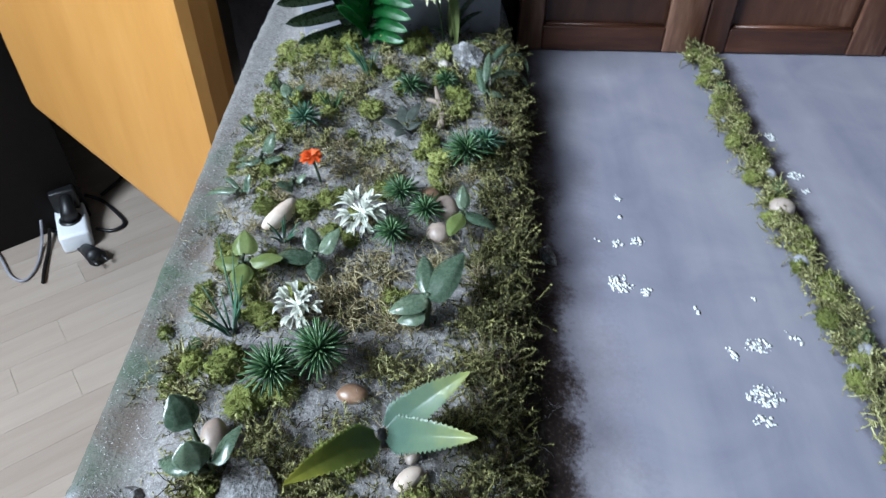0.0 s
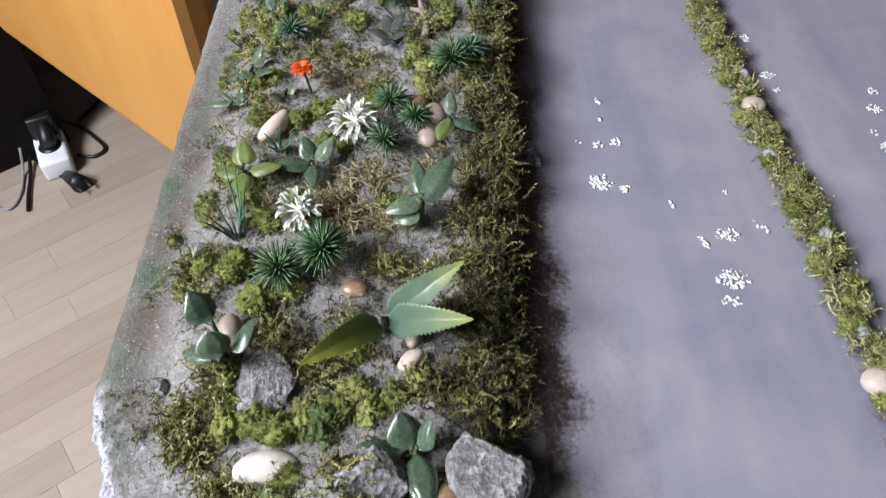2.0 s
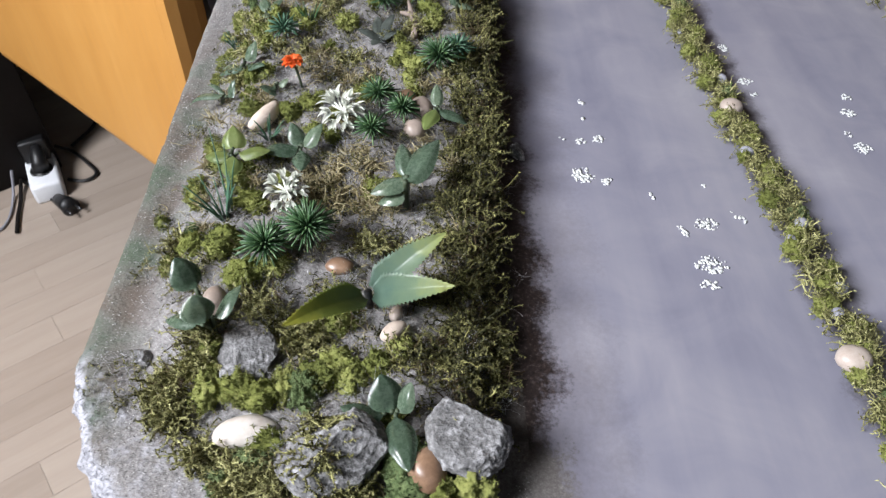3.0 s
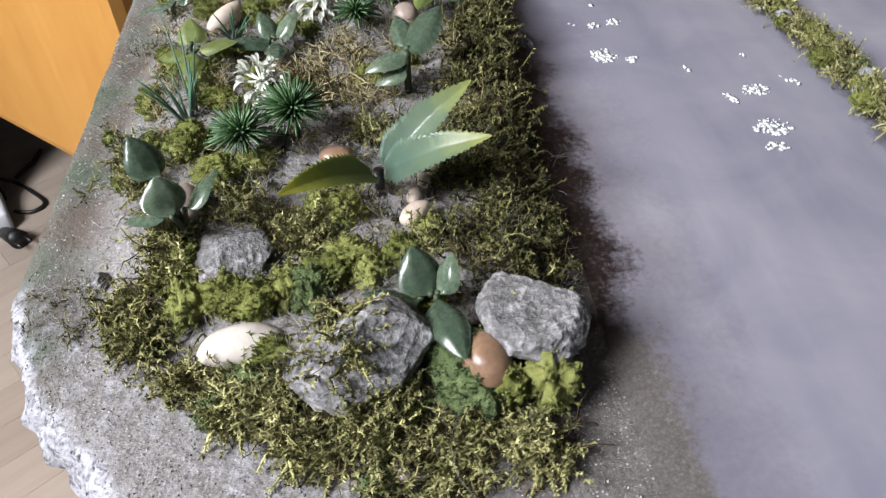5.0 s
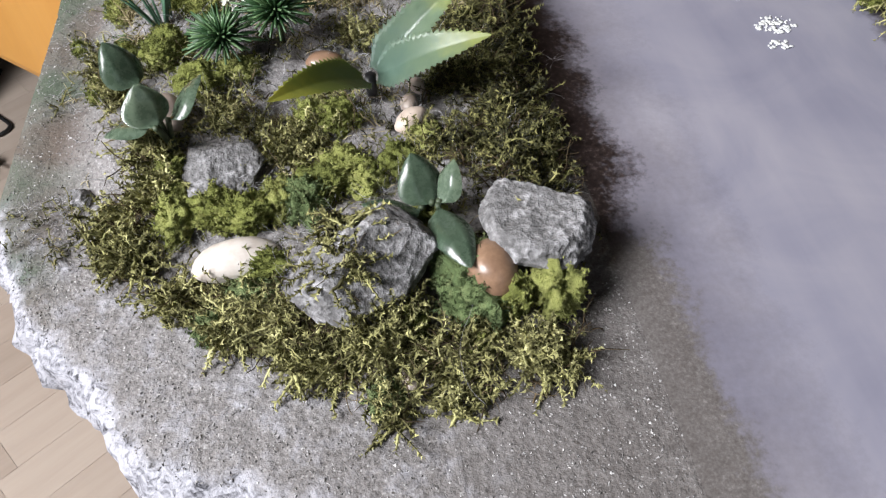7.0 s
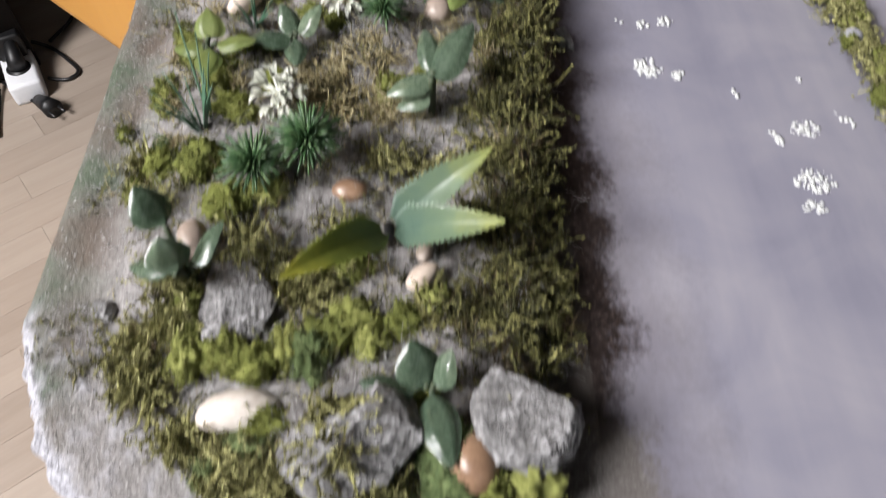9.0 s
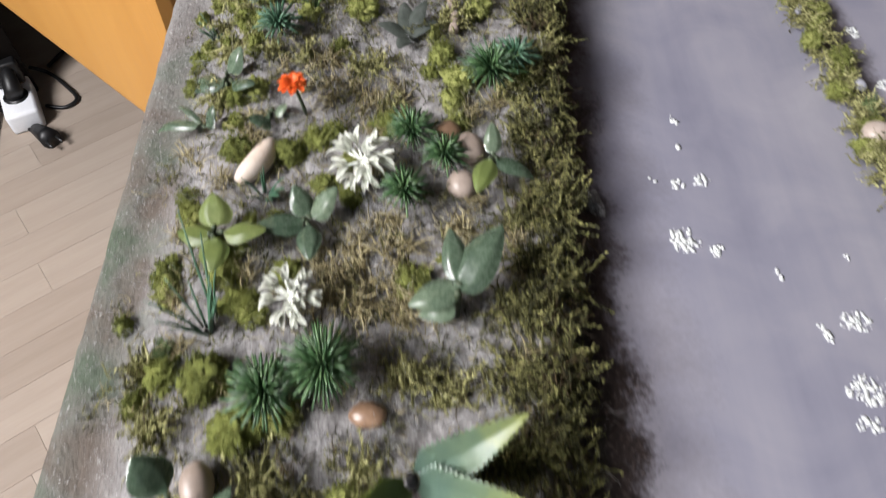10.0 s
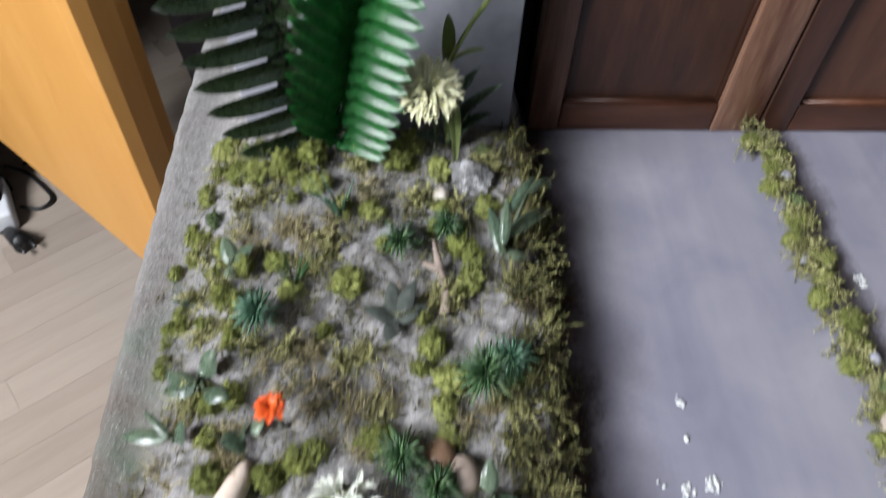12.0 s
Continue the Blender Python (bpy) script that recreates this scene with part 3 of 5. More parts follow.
BANK_TOP = [(0.0185, 0.1229, .014, .010), (0.0331, 0.1314, .012, .012), (0.0405, 0.1214, .012, .010), (0.0216, 0.1518, .012, .010), (0.0345, 0.1575, .012, .012), (0.0408, 0.1403, .010, .012),
            (0.0348, 0.1803, .012, .014), (0.0336, 0.2102, .010, .014), (0.0330, 0.2375, .010, .02), (0.0429, 0.2555, .010, .018), (0.0385, 0.2831, .008, .016), (0.0464, 0.3530, .010, .014)]
DRY = [(-0.0323, 0.2211, .020, .014), (-0.0210, 0.2288, .016, .012), (-0.0129, 0.2161, .016, .012), (-0.0355, 0.2114, .018, .010), (-0.0275, 0.2411, .016, .010), (-0.0013, 0.2425, .014, .007),
       (-0.0526, 0.3213, .014, .010), (-0.0334, 0.3095, .016, .009), (-0.0150, 0.3107, .012, .007), (-0.0490, 0.3317, .010, .008), (-0.1006, 0.2842, .006, .008), (-0.0791, 0.2925, .006, .008),
       (-0.0585, 0.3844, .014, .012), (-0.0484, 0.3926, .014, .012), (-0.0255, 0.4149, .012, .010), (-0.0799, 0.3860, .008, .010)]
moss("curly_moss", FRONT, 6.2e5, 0.0105, 0.00050, 1.7, M_MOSS, 1, "yellow-green curly preserved moss skirting the rocks", frill=0.0010, mound=0.0058, segs=10, flat=1.2, heap=1.3e-4)
moss("curly_moss", MIDDLE, 5.0e5, 0.0105, 0.00048, 1.7, M_MOSS, 2, "olive curly moss between the plants", frill=0.0010, mound=0.0058, segs=10, flat=1.2, heap=1.3e-4)
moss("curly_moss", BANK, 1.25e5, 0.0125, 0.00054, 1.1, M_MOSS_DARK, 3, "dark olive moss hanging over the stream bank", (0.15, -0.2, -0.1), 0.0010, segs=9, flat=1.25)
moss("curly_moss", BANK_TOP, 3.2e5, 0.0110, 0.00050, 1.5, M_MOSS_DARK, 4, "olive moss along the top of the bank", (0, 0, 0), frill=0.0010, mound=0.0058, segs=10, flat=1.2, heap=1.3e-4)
moss("dry_moss", DRY, 3.2e5, 0.0085, 0.00036, 0.75, M_MOSS_BROWN, 5, "dry straw-coloured moss fibres lying on the soil", (0, 0, -0.4), mound=0.003, segs=7)
RIDGE = [(ridge_x(0.05 + 0.011 * k), 0.05 + 0.011 * k, .0072, .009) for k in range(40)]
moss("curly_moss", RIDGE, 3.2e5, 0.0070, 0.00040, 0.65, M_MOSS, 6, "yellow-green moss ridge between the painted streams", frill=0.0010)
moss("curly_moss", [(0.345, 0.10 + 0.02 * k, .013, .014) for k in range(19)], 1.6e5, 0.0065, 0.0005, 0.5, M_MOSS, 7, "yellow-green moss ridge beside the second stream")
moss("dry_moss", FRONT + MIDDLE + BANK_TOP, 1.1e5, 0.0110, 0.00022, 0.5, M_THATCH, 14, "dark brown dead fibres tangled in the moss", (0, 0, -0.3), mound=0.0042)
moss("dry_moss", BANK, 0.8e5, 0.0110, 0.00026, 0.5, M_THATCH, 15, "dark brown dead fibres hanging over the stream bank", (0.3, 0, -0.3), mound=0.0042)
SPREAD = [(-0.03 + 0.05 * math.sin(k * 2.4), 0.10 + 0.0118 * k, .045, .02) for k in range(31)]
moss("low_moss", SPREAD, 0.5e5, 0.0065, 0.00024, 0.9, M_MOSS_DARK, 9, "sparse olive moss crumbs scattered over the soil", (0, 0, 0), 0.0008, 0.003)
moss("dry_moss", SPREAD, 0.4e5, 0.007, 0.00022, 0.6, M_MOSS_BROWN, 10, "sparse dry moss fibres scattered over the soil", (0, 0, -0.5), mound=0.0015)
REAR = [(-0.095 + 0.15 * (0.5 + 0.5 * math.sin(k * 2.39)), 0.30 + 0.0062 * k, .009, .007) for k in range(24)]
moss("curly_moss", REAR, 3.6e5, 0.0085, 0.00040, 0.85, M_MOSS, 12, "olive curly moss between the plants before the grey panel", frill=0.0011, mound=0.0035, segs=7, flat=1.4)
MID = [(-0.10 + 0.14 * (0.5 + 0.5 * math.sin(k * 2.39 + 1)), 0.17 + 0.0066 * k, .007, .006) for k in range(22)]
moss("dry_moss", MID, 4.5e5, 0.0075, 0.00026, 0.55, M_MOSS_BROWN, 13, "dry brownish moss between the flowers", (0, 0, -0.3), mound=0.003)
moss("grey_fibre", SPREAD + [(-0.098, 0.128, .012, .014), (-0.088, 0.112, .012, .012)], 1.3e5, 0.0075, 0.00008, 0.4, M_FIBRE, 8, "grey dusty lint lying over the soil and moss", (0, 0, -0.4), mound=0.003)


def grit(count, seed):
    """Loose sharp grains strewn over the gritty border and the front of the board."""
    rng = np.random.default_rng(seed)
    out = []
    while len(out) < count:
        x, y = (rng.uniform(-0.14, -0.10), rng.uniform(0.08, 0.5)) if rng.uniform() < 0.3 else (rng.uniform(-0.13, 0.08), rng.uniform(-0.03, 0.12))
        if y < bank_front(x) + 0.01 or x < -0.10:
            if inside(x, y, 0.004):
                out.append((x, y, soil_height(x, y)))
    c = np.array(out)
    size = rng.uniform(0.00016, 0.00046, (count, 1, 1)) * rng.uniform(0.6, 1.4, (count, 6, 1))
    octa = np.array([(1, 0, 0), (-1, 0, 0), (0, 1, 0), (0, -1, 0), (0, 0, 1), (0, 0, -1)], float)
    spin = rng.normal(0, 1, (count, 3, 3))
    verts = c[:, None, :] + np.einsum("kj,njm->nkm", octa, spin / np.linalg.norm(spin, axis=2, keepdims=True)) * size
    tri = np.array([(0, 2, 4), (2, 1, 4), (1, 3, 4), (3, 0, 4), (2, 0, 5), (1, 2, 5), (3, 1, 5), (0, 3, 5)])
    faces = (np.arange(count)[:, None, None] * 6 + tri[None]).reshape(-1, 3)
    data = bpy.data.meshes.new("grit")
    data.from_pydata(verts.reshape(-1, 3).tolist(), [], faces.tolist())
    data.materials.append(M_GRIT)
    tagged(new("grit", data), "grey and white sharp grains strewn over the board's border", "grit", kind="stuff")


moss("stray_fibre", FRONT + MIDDLE, 9e3, 0.0240, 0.00007, 0.28, M_FIBRE, 16, "long pale hair-thin fibres standing out of the moss", segs=9)
grit(13000, 31)


# ---------------------------------------------------------------- moss cushions, rocks and pebbles
def lump(r, squash, rough, detail, seed, subdiv=4, sharp=False):
    """A lumpy ball: squash gives its three half-widths as shares of r."""
    bm = bmesh.new()
    bmesh.ops.create_icosphere(bm, subdivisions=subdiv, radius=1.0)
    off = Vector((seed * 7.3, seed * 3.1, seed * 1.7))
    for v in bm.verts:
        p = v.co.copy()
        n = noise.noise(p * 1.5 + off) * 0.5 + noise.noise(p * detail + off) * 0.35 + noise.noise(p * detail * 2.7 + off) * 0.28
        if sharp:
            n = 0.6 * noise.noise(p * 1.2 + off) - 0.5 * abs(noise.noise(p * detail + off)) - 0.25 * abs(noise.noise(p * detail * 2.5 + off)) + 0.2
        p = p * (1 + rough * n)
        v.co = Vector((p.x * squash[0], p.y * squash[1], p.z * squash[2])) * r
    return bm


COUNT = iter(range(1, 10000))


def cushion(x, y, rx, ry, h, green=False, turn=0.0):
    k = next(COUNT)
    bm = lump(0.78, (rx, ry, h), 1.05, 3.6, k, 4)
    rng = np.random.default_rng(k)
    bm.verts.ensure_lookup_table()
    picks = [bm.verts[int(i)] for i in rng.integers(0, len(bm.verts), int(3.2e6 * rx * ry) + 90)]
    roots, ups = np.array([v.co for v in picks]), np.array([v.normal for v in picks])
    mat = M_CUSHION_GREEN if green else M_CUSHION
    ob = mesh_object("moss_cushion", bm, mat)
    crumbs = strand_mesh("crumb_layer", roots, ups, 0.0015, 0.00022, 0.7, mat, k, 2, 0.0008)
    crumbs.parent = ob
    ob.matrix_world = pose(x, y, ground(x, y) + h * 0.35, 0, 0, turn)
    return tagged(ob, "green crumbly foam moss cushion" if green else "yellow-green crumbly foam moss cushion", "moss", "moss cushions")


def crag(rx, ry, h, seed):
    """A block broken by random flat cuts, its faces roughened by ridges and pits."""
    rng = np.random.default_rng(seed)
    bm = bmesh.new()
    bmesh.ops.create_icosphere(bm, subdivisions=6, radius=1.0)
    cuts = []
    for _ in range(13):
        d = rng.normal(0, 1, 3)
        cuts.append((Vector(d / np.linalg.norm(d)), rng.uniform(0.66, 0.92)))
    off = Vector((seed * 3.7, seed * 1.3, 0))
    for v in bm.verts:
        p = v.co.normalized()
        reach = min([1.12] + [far / n.dot(p) for n, far in cuts if n.dot(p) > 0.05])
        q = p * reach
        ridges = 0.5 - abs(noise.noise(q * 1.7 + off)) - 0.55 * abs(noise.noise(q * 4.1 + off)) - 0.35 * abs(noise.noise(q * 9.5 + off)) - 0.2 * abs(noise.noise(q * 21 + off))
        q = q * (1 + 0.12 * ridges) * 0.95
        v.co = Vector((q.x * rx, q.y * ry, q.z * h))
    return bm


def rock(x, y, rx, ry, h, turn, seed):
    bm = crag(rx * 0.78, ry * 0.78, h * 0.85, seed)
    ob = mesh_object("rock", bm, M_ROCK)
    ob.matrix_world = pose(x, y, ground(x, y) + h * 0.15, 0, 0, turn)
    return tagged(ob, "grey rough plaster rock brushed with white", "rock", "plaster rocks")


def pebble(x, y, rx, ry, h, turn, mat, label, lift=0.35, bean=0.0, tip=0.0):
    k = next(COUNT)
    bm = lump(1.0, (rx, ry, h), 0.10, 1.3, k, 3)
    for v in bm.verts:
        if ry > rx:
            v.co.x += bean * (v.co.y * v.co.y) / ry
        else:
            v.co.y += bean * (v.co.x * v.co.x) / rx
    ob = mesh_object("pebble", bm, mat)
    ob.matrix_world = pose(x, y, ground(x, y) + h * lift, 0, tip, turn)
    return tagged(ob, label, "pebble", "pebbles")


FRONT_FOAM = [(0.0105, 0.0586, 0.0057, 0.0038, 0.0038), (-0.0058, 0.0659, 0.0047, 0.0057, 0.0047), (0.0223, 0.0683, 0.0066, 0.0066, 0.0085), (0.0345, 0.0694, 0.0081, 0.0095, 0.0114), (-0.0430, 0.0889, 0.0076, 0.0057, 0.0047),
    (0.0030, 0.0955, 0.0057, 0.0066, 0.0066), (-0.0469, 0.1049, 0.0076, 0.0066, 0.0066), (-0.0568, 0.1090, 0.0085, 0.0076, 0.0066), (-0.0377, 0.1103, 0.0057, 0.0095, 0.0066), (-0.0688, 0.1121, 0.0062, 0.0123, 0.0085),
    (-0.0128, 0.1129, 0.0066, 0.0076, 0.0066), (-0.0258, 0.1149, 0.0076, 0.0085, 0.0076), (-0.0026, 0.1180, 0.0057, 0.0066, 0.0066), (-0.0194, 0.1198, 0.0085, 0.0076, 0.0076), (0.0071, 0.1241, 0.0057, 0.0057, 0.0057)]
MIDDLE_FOAM = [(-0.0697, 0.1269, 0.0047, 0.0057, 0.0057), (-0.0187, 0.1399, 0.0076, 0.0066, 0.0066), (-0.0291, 0.1434, 0.0057, 0.0076, 0.0076), (-0.0639, 0.1644, 0.0085, 0.0095, 0.0076), (-0.0515, 0.1693, 0.0085, 0.0057, 0.0057),
    (-0.1011, 0.1785, 0.0047, 0.0057, 0.0047), (-0.0769, 0.1796, 0.0068, 0.0061, 0.0056), (-0.0756, 0.1831, 0.0095, 0.0085, 0.0066), (-0.0916, 0.1865, 0.0076, 0.0076, 0.0065), (-0.0640, 0.2060, 0.0061, 0.0046, 0.0041),
    (-0.0686, 0.2110, 0.0085, 0.0057, 0.0047), (-0.0091, 0.2215, 0.0076, 0.0076, 0.0048), (-0.0981, 0.2219, 0.0038, 0.0084, 0.0041), (-0.0767, 0.2261, 0.0068, 0.0106, 0.0056), (-0.1000, 0.2278, 0.0047, 0.0095, 0.0047),
    (0.0066, 0.2291, 0.0061, 0.0061, 0.0041), (-0.0912, 0.2460, 0.0052, 0.0079, 0.0042)]
FLOWER_FOAM = [(-0.0982, 0.2631, 0.0046, 0.0052, 0.0035), (-0.0794, 0.2798, 0.0066, 0.0066, 0.0048), (-0.0582, 0.2801, 0.0066, 0.0059, 0.0056), (-0.0474, 0.2853, 0.0066, 0.0059, 0.0056), (-0.0190, 0.2927, 0.0079, 0.0066, 0.0048),
    (0.0078, 0.2938, 0.0052, 0.0059, 0.0042), (0.0068, 0.3047, 0.0052, 0.0066, 0.0048), (-0.0829, 0.3092, 0.0052, 0.0066, 0.0056), (-0.0746, 0.3106, 0.0046, 0.0059, 0.0056), (0.0093, 0.3156, 0.0066, 0.0079, 0.0062),
    (0.0026, 0.3319, 0.0059, 0.0079, 0.0062), (-0.0785, 0.3345, 0.0039, 0.0066, 0.0042), (-0.1122, 0.3352, 0.0033, 0.0066, 0.0028), (-0.1129, 0.3519, 0.0026, 0.0079, 0.0021), (0.0128, 0.3564, 0.0052, 0.0046, 0.0042),
    (-0.0868, 0.3590, 0.0052, 0.0079, 0.0042)]
REAR_FOAM = [(-0.1087, 0.3604, 0.0033, 0.0052, 0.0028), (-0.0336, 0.3616, 0.0079, 0.0079, 0.0048), (0.0193, 0.3628, 0.0066, 0.0066, 0.0056), (-0.0791, 0.3717, 0.0046, 0.0066, 0.0056), (-0.0655, 0.3749, 0.0066, 0.0059, 0.0048),
    (0.0211, 0.3757, 0.0052, 0.0066, 0.0048), (0.0150, 0.3827, 0.0072, 0.0066, 0.0056), (-0.1169, 0.3857, 0.0033, 0.0039, 0.0028), (-0.1088, 0.3918, 0.0039, 0.0052, 0.0028), (0.0295, 0.4071, 0.0066, 0.0079, 0.0042),
    (-0.1137, 0.4085, 0.0026, 0.0079, 0.0028), (-0.0504, 0.4174, 0.0079, 0.0066, 0.0062), (-0.0791, 0.4267, 0.0079, 0.0079, 0.0056), (0.0078, 0.4294, 0.0059, 0.0085, 0.0070), (-0.0681, 0.4297, 0.0072, 0.0079, 0.0070),
    (-0.0890, 0.4300, 0.0072, 0.0066, 0.0056), (-0.1101, 0.4323, 0.0039, 0.0079, 0.0042), (-0.0120, 0.4348, 0.0079, 0.0092, 0.0084), (-0.0550, 0.4374, 0.0085, 0.0072, 0.0076), (-0.0064, 0.4435, 0.0066, 0.0079, 0.0070),
    (-0.1001, 0.4564, 0.0092, 0.0079, 0.0070)]
for a in FRONT_FOAM + MIDDLE_FOAM + FLOWER_FOAM + REAR_FOAM:
    cushion(*a)
for a in [(-0.0312, 0.1077, .007, .010, .008, True), (-0.0460, 0.0838, .008, .006, .005, True), (0.0104, 0.0757, .011, .010, .010, True), (0.0115, 0.0685, .010, .009, .008, True),
          (-0.0588, 0.0749, .006, .005, .004, True), (-0.0215, 0.0714, .005, .006, .004, True), (-0.0148, 0.0473, .005, .005, .004, True)]:
    cushion(*a)
scatter = random.Random(12)
for k in range(34):
    x, y = scatter.uniform(-0.112, 0.045), scatter.uniform(0.315, 0.452)
    w = scatter.uniform(0.0026, 0.0052)
    cushion(x, y, w, w * scatter.uniform(0.8, 1.4), scatter.uniform(0.004, 0.0065), green=k % 11 == 3, turn=scatter.uniform(0, 180))
for k in range(16):
    x, y = scatter.uniform(-0.115, -0.03), scatter.uniform(0.19, 0.31)
    w = scatter.uniform(0.003, 0.0055)
    cushion(x, y, w, w * scatter.uniform(0.8, 1.4), scatter.uniform(0.003, 0.005), green=k % 8 == 3, turn=scatter.uniform(0, 180))
for k in range(36):
    y = 0.06 + 0.0118 * k
    cushion(ridge_x(y) + 0.0055 * math.sin(k * 2.1), y, .0042 + 0.002 * math.sin(k * 1.3) ** 2, .0062, .0040, green=k % 9 == 4, turn=40 * k)

rock(-0.0165, 0.0800, .0265, .0215, .0170, -10, 33)
rock(0.0312, 0.0860, .0200, .0205, .0155, 6, 8)
rock(-0.0548, 0.1260, .0155, .0270, .0085, 4, 12)
rock(0.0235, 0.4240, .0160, .0130, .013, 0, 15)
rock(0.0655, 0.2690, .0050, .0100, .0055, 20, 18)
rock(-0.0140, 0.3864, .0160, .0100, .008, 0, 21)
rock(-0.1022, 0.1311, .0070, .0060, .004, 0, 27)

pebble(-0.0512, 0.0925, .0125, .0063, .0060, 10, M_PEBBLE_WHITE, "large white and cream quartz pebble", 0.6)
pebble(0.0168, 0.0742, .0072, .0088, .0070, 20, M_PEBBLE_BROWN, "glossy brown pebble behind a plastic leaf", 0.8)
pebble(0.0029, 0.1330, .0064, .0036, .0034, 42, M_PEBBLE_PINK, "small pale tan pebble below the aloe", 1.1)
pebble(0.0036, 0.1442, .0028, .0042, .0026, -15, M_PEBBLE, "small dusty pebble below the aloe", 0.6)
pebble(0.0072, 0.1537, .0026, .0036, .0026, 20, M_PEBBLE, "small pale pebble below the aloe", 0.6)
pebble(-0.0225, 0.1715, .0064, .0046, .0036, 0, M_PEBBLE_BROWN, "brown pebble half sunk in moss", 0.1)
pebble(-0.0719, 0.1477, .0052, .0080, .0055, 10, M_PEBBLE, "tan pebble standing behind a leafy sprig", 0.8)
pebble(-0.0702, 0.2745, .0048, .0128, .0048, -28, M_PEBBLE_PINK, "long pale bean-shaped pebble", 0.6, -0.16)
pebble(0.0042, 0.2855, .0062, .0075, .0055, 0, M_PEBBLE_BROWN, "brown pebble beside a needle tuft", 0.6)
pebble(0.0128, 0.2790, .0062, .0078, .0055, 15, M_PEBBLE, "grey-tan pebble beside a needle tuft", 0.6)
pebble(0.0095, 0.2611, .0060, .0062, .0050, 0, M_PEBBLE, "pale pink-tan pebble beside a leafy sprig", 0.6)
pebble(0.0075, 0.4113, .0040, .0050, .0040, 0, M_PEBBLE_WHITE, "tiny white pebble in the moss", 0.6)
pebble(0.1924, 0.3020, .0068, .0066, .0050, 0, M_PEBBLE, "pale tan pebble on the moss ridge", 0.6)
pebble(0.1932, 0.1259, .0075, .0065, .0050, 0, M_PEBBLE, "grey pebble on the moss ridge", 0.6)
for k, (y, dx, r) in enumerate([(0.445, .004, .004), (0.39, -.005, .003), (0.335, .006, .0035), (0.262, -.004, .004), (0.247, .005, .003), (0.205, .003, .0045), (0.196, -.005, .003), (0.165, .005, .004), (0.15, -.002, .0035)]):
    pebble(ridge_x(y) + dx, y, r, r * 0.8, r * 0.7, 50 * k, M_SLAB, "small pale grey stone chip in the moss ridge", 0.9)

pebble(-0.0078, 0.0510, .0022, .0034, .0018, 0, M_PEBBLE, "tiny flat tan pebble in the front moss", 0.8)


# ---------------------------------------------------------------- plants
def leaf_mesh(length, width, arch, fold, tip=0.75, teeth=0, n=12, groove=0.0, strap=False):
    """A blade along +x from the origin, arching upwards and then over; a thin solid with a folded middle."""
    bm, rows = bmesh.new(), []
    steps = n if not teeth else teeth * 2
    for k in range(steps + 1):
        u = k / steps
        w = width / 2 * math.sin(math.pi * min(1, u ** tip)) ** 0.72 * (1.0 - 0.16 * u) + 0.00025
        if strap:
            w = width / 2 * min(1, 5 * u + 0.7) * (1 - u ** 3.5) ** 0.6 + 0.0002
        if teeth:
            w = width / 2 * min(1, 3.5 * u + 0.35) * (1 - u ** 2.3) ** 0.85 * (1.0 if k % 2 else 0.82) + 0.0002
        x, z = length * u, arch * length * (math.sin(math.pi * u * 0.85) * 0.5 - 0.25 * u * u)
        row = []
        for s in (-1, -0.75, -0.5, -0.28, -0.1, 0, 0.1, 0.28, 0.5, 0.75, 1):
            dz = fold * w * abs(s) ** 1.2 - groove * w * math.exp(-(s / 0.34) ** 2)
            back = -0.5 * width / 10 if teeth and k % 2 == 0 and abs(s) == 1 else 0
            row.append(bm.verts.new((x + back, s * w, z + dz)))
        rows.append(row)
    for a, b in zip(rows, rows[1:]):
        for j in range(10):
            bm.faces.new((a[j], b[j], b[j + 1], a[j + 1]))
    made = bmesh.ops.solidify(bm, geom=bm.faces[:], thickness=min(0.0006, width * 0.06))
    bmesh.ops.recalc_face_normals(bm, faces=bm.faces)
    return bm


def aim(base, tip, roll=0.0):
    """The pose that lays +x from base to tip with its upper side up, rolled about that line."""
    base, tip = Vector(base), Vector(tip)
    x = (tip - base).normalized()
    y = Vector((0, 0, 1)).cross(x)
    y = y.normalized() if y.length > 0.05 else Vector((0, 1, 0))
    z = x.cross(y)
    m = Matrix((x, y, z)).transposed().to_4x4()
    return Matrix.Translation(base) @ m @ Matrix.Rotation(radians(roll), 4, "X")


def sprig(foot, leaves, mat, label, stem=0.0009):
    """A plastic sprig: leaves are (base, tip, width, roll) in the world; one stem from the foot to each leaf."""
    x, y = foot
    z = ground(x, y) - 0.001
    t = thing("leafy_sprig", (x, y, z), label, "artificial plant", "leafy sprigs")
    home = Matrix.Translation((-x, -y, -z))
    for base, tip, width, roll in leaves:
        base, tip = Vector(base), Vector(tip)
        bm = leaf_mesh((tip - base).length, width * 0.92, 0.42, -0.85, groove=0.40)
        bm.transform(home @ aim(base, tip, roll))
        part("leaf", bm, mat, t)
        if (base - Vector((x, y, z))).length > 0.004:
            mid = (base + Vector((x, y, z))) / 2 + Vector((0, 0, 0.004))
            part("stem", tube(bmesh.new(), [home @ p for p in bezier((x, y, z), mid, base, 7)], stem, 6), M_STEM, t)
    return t


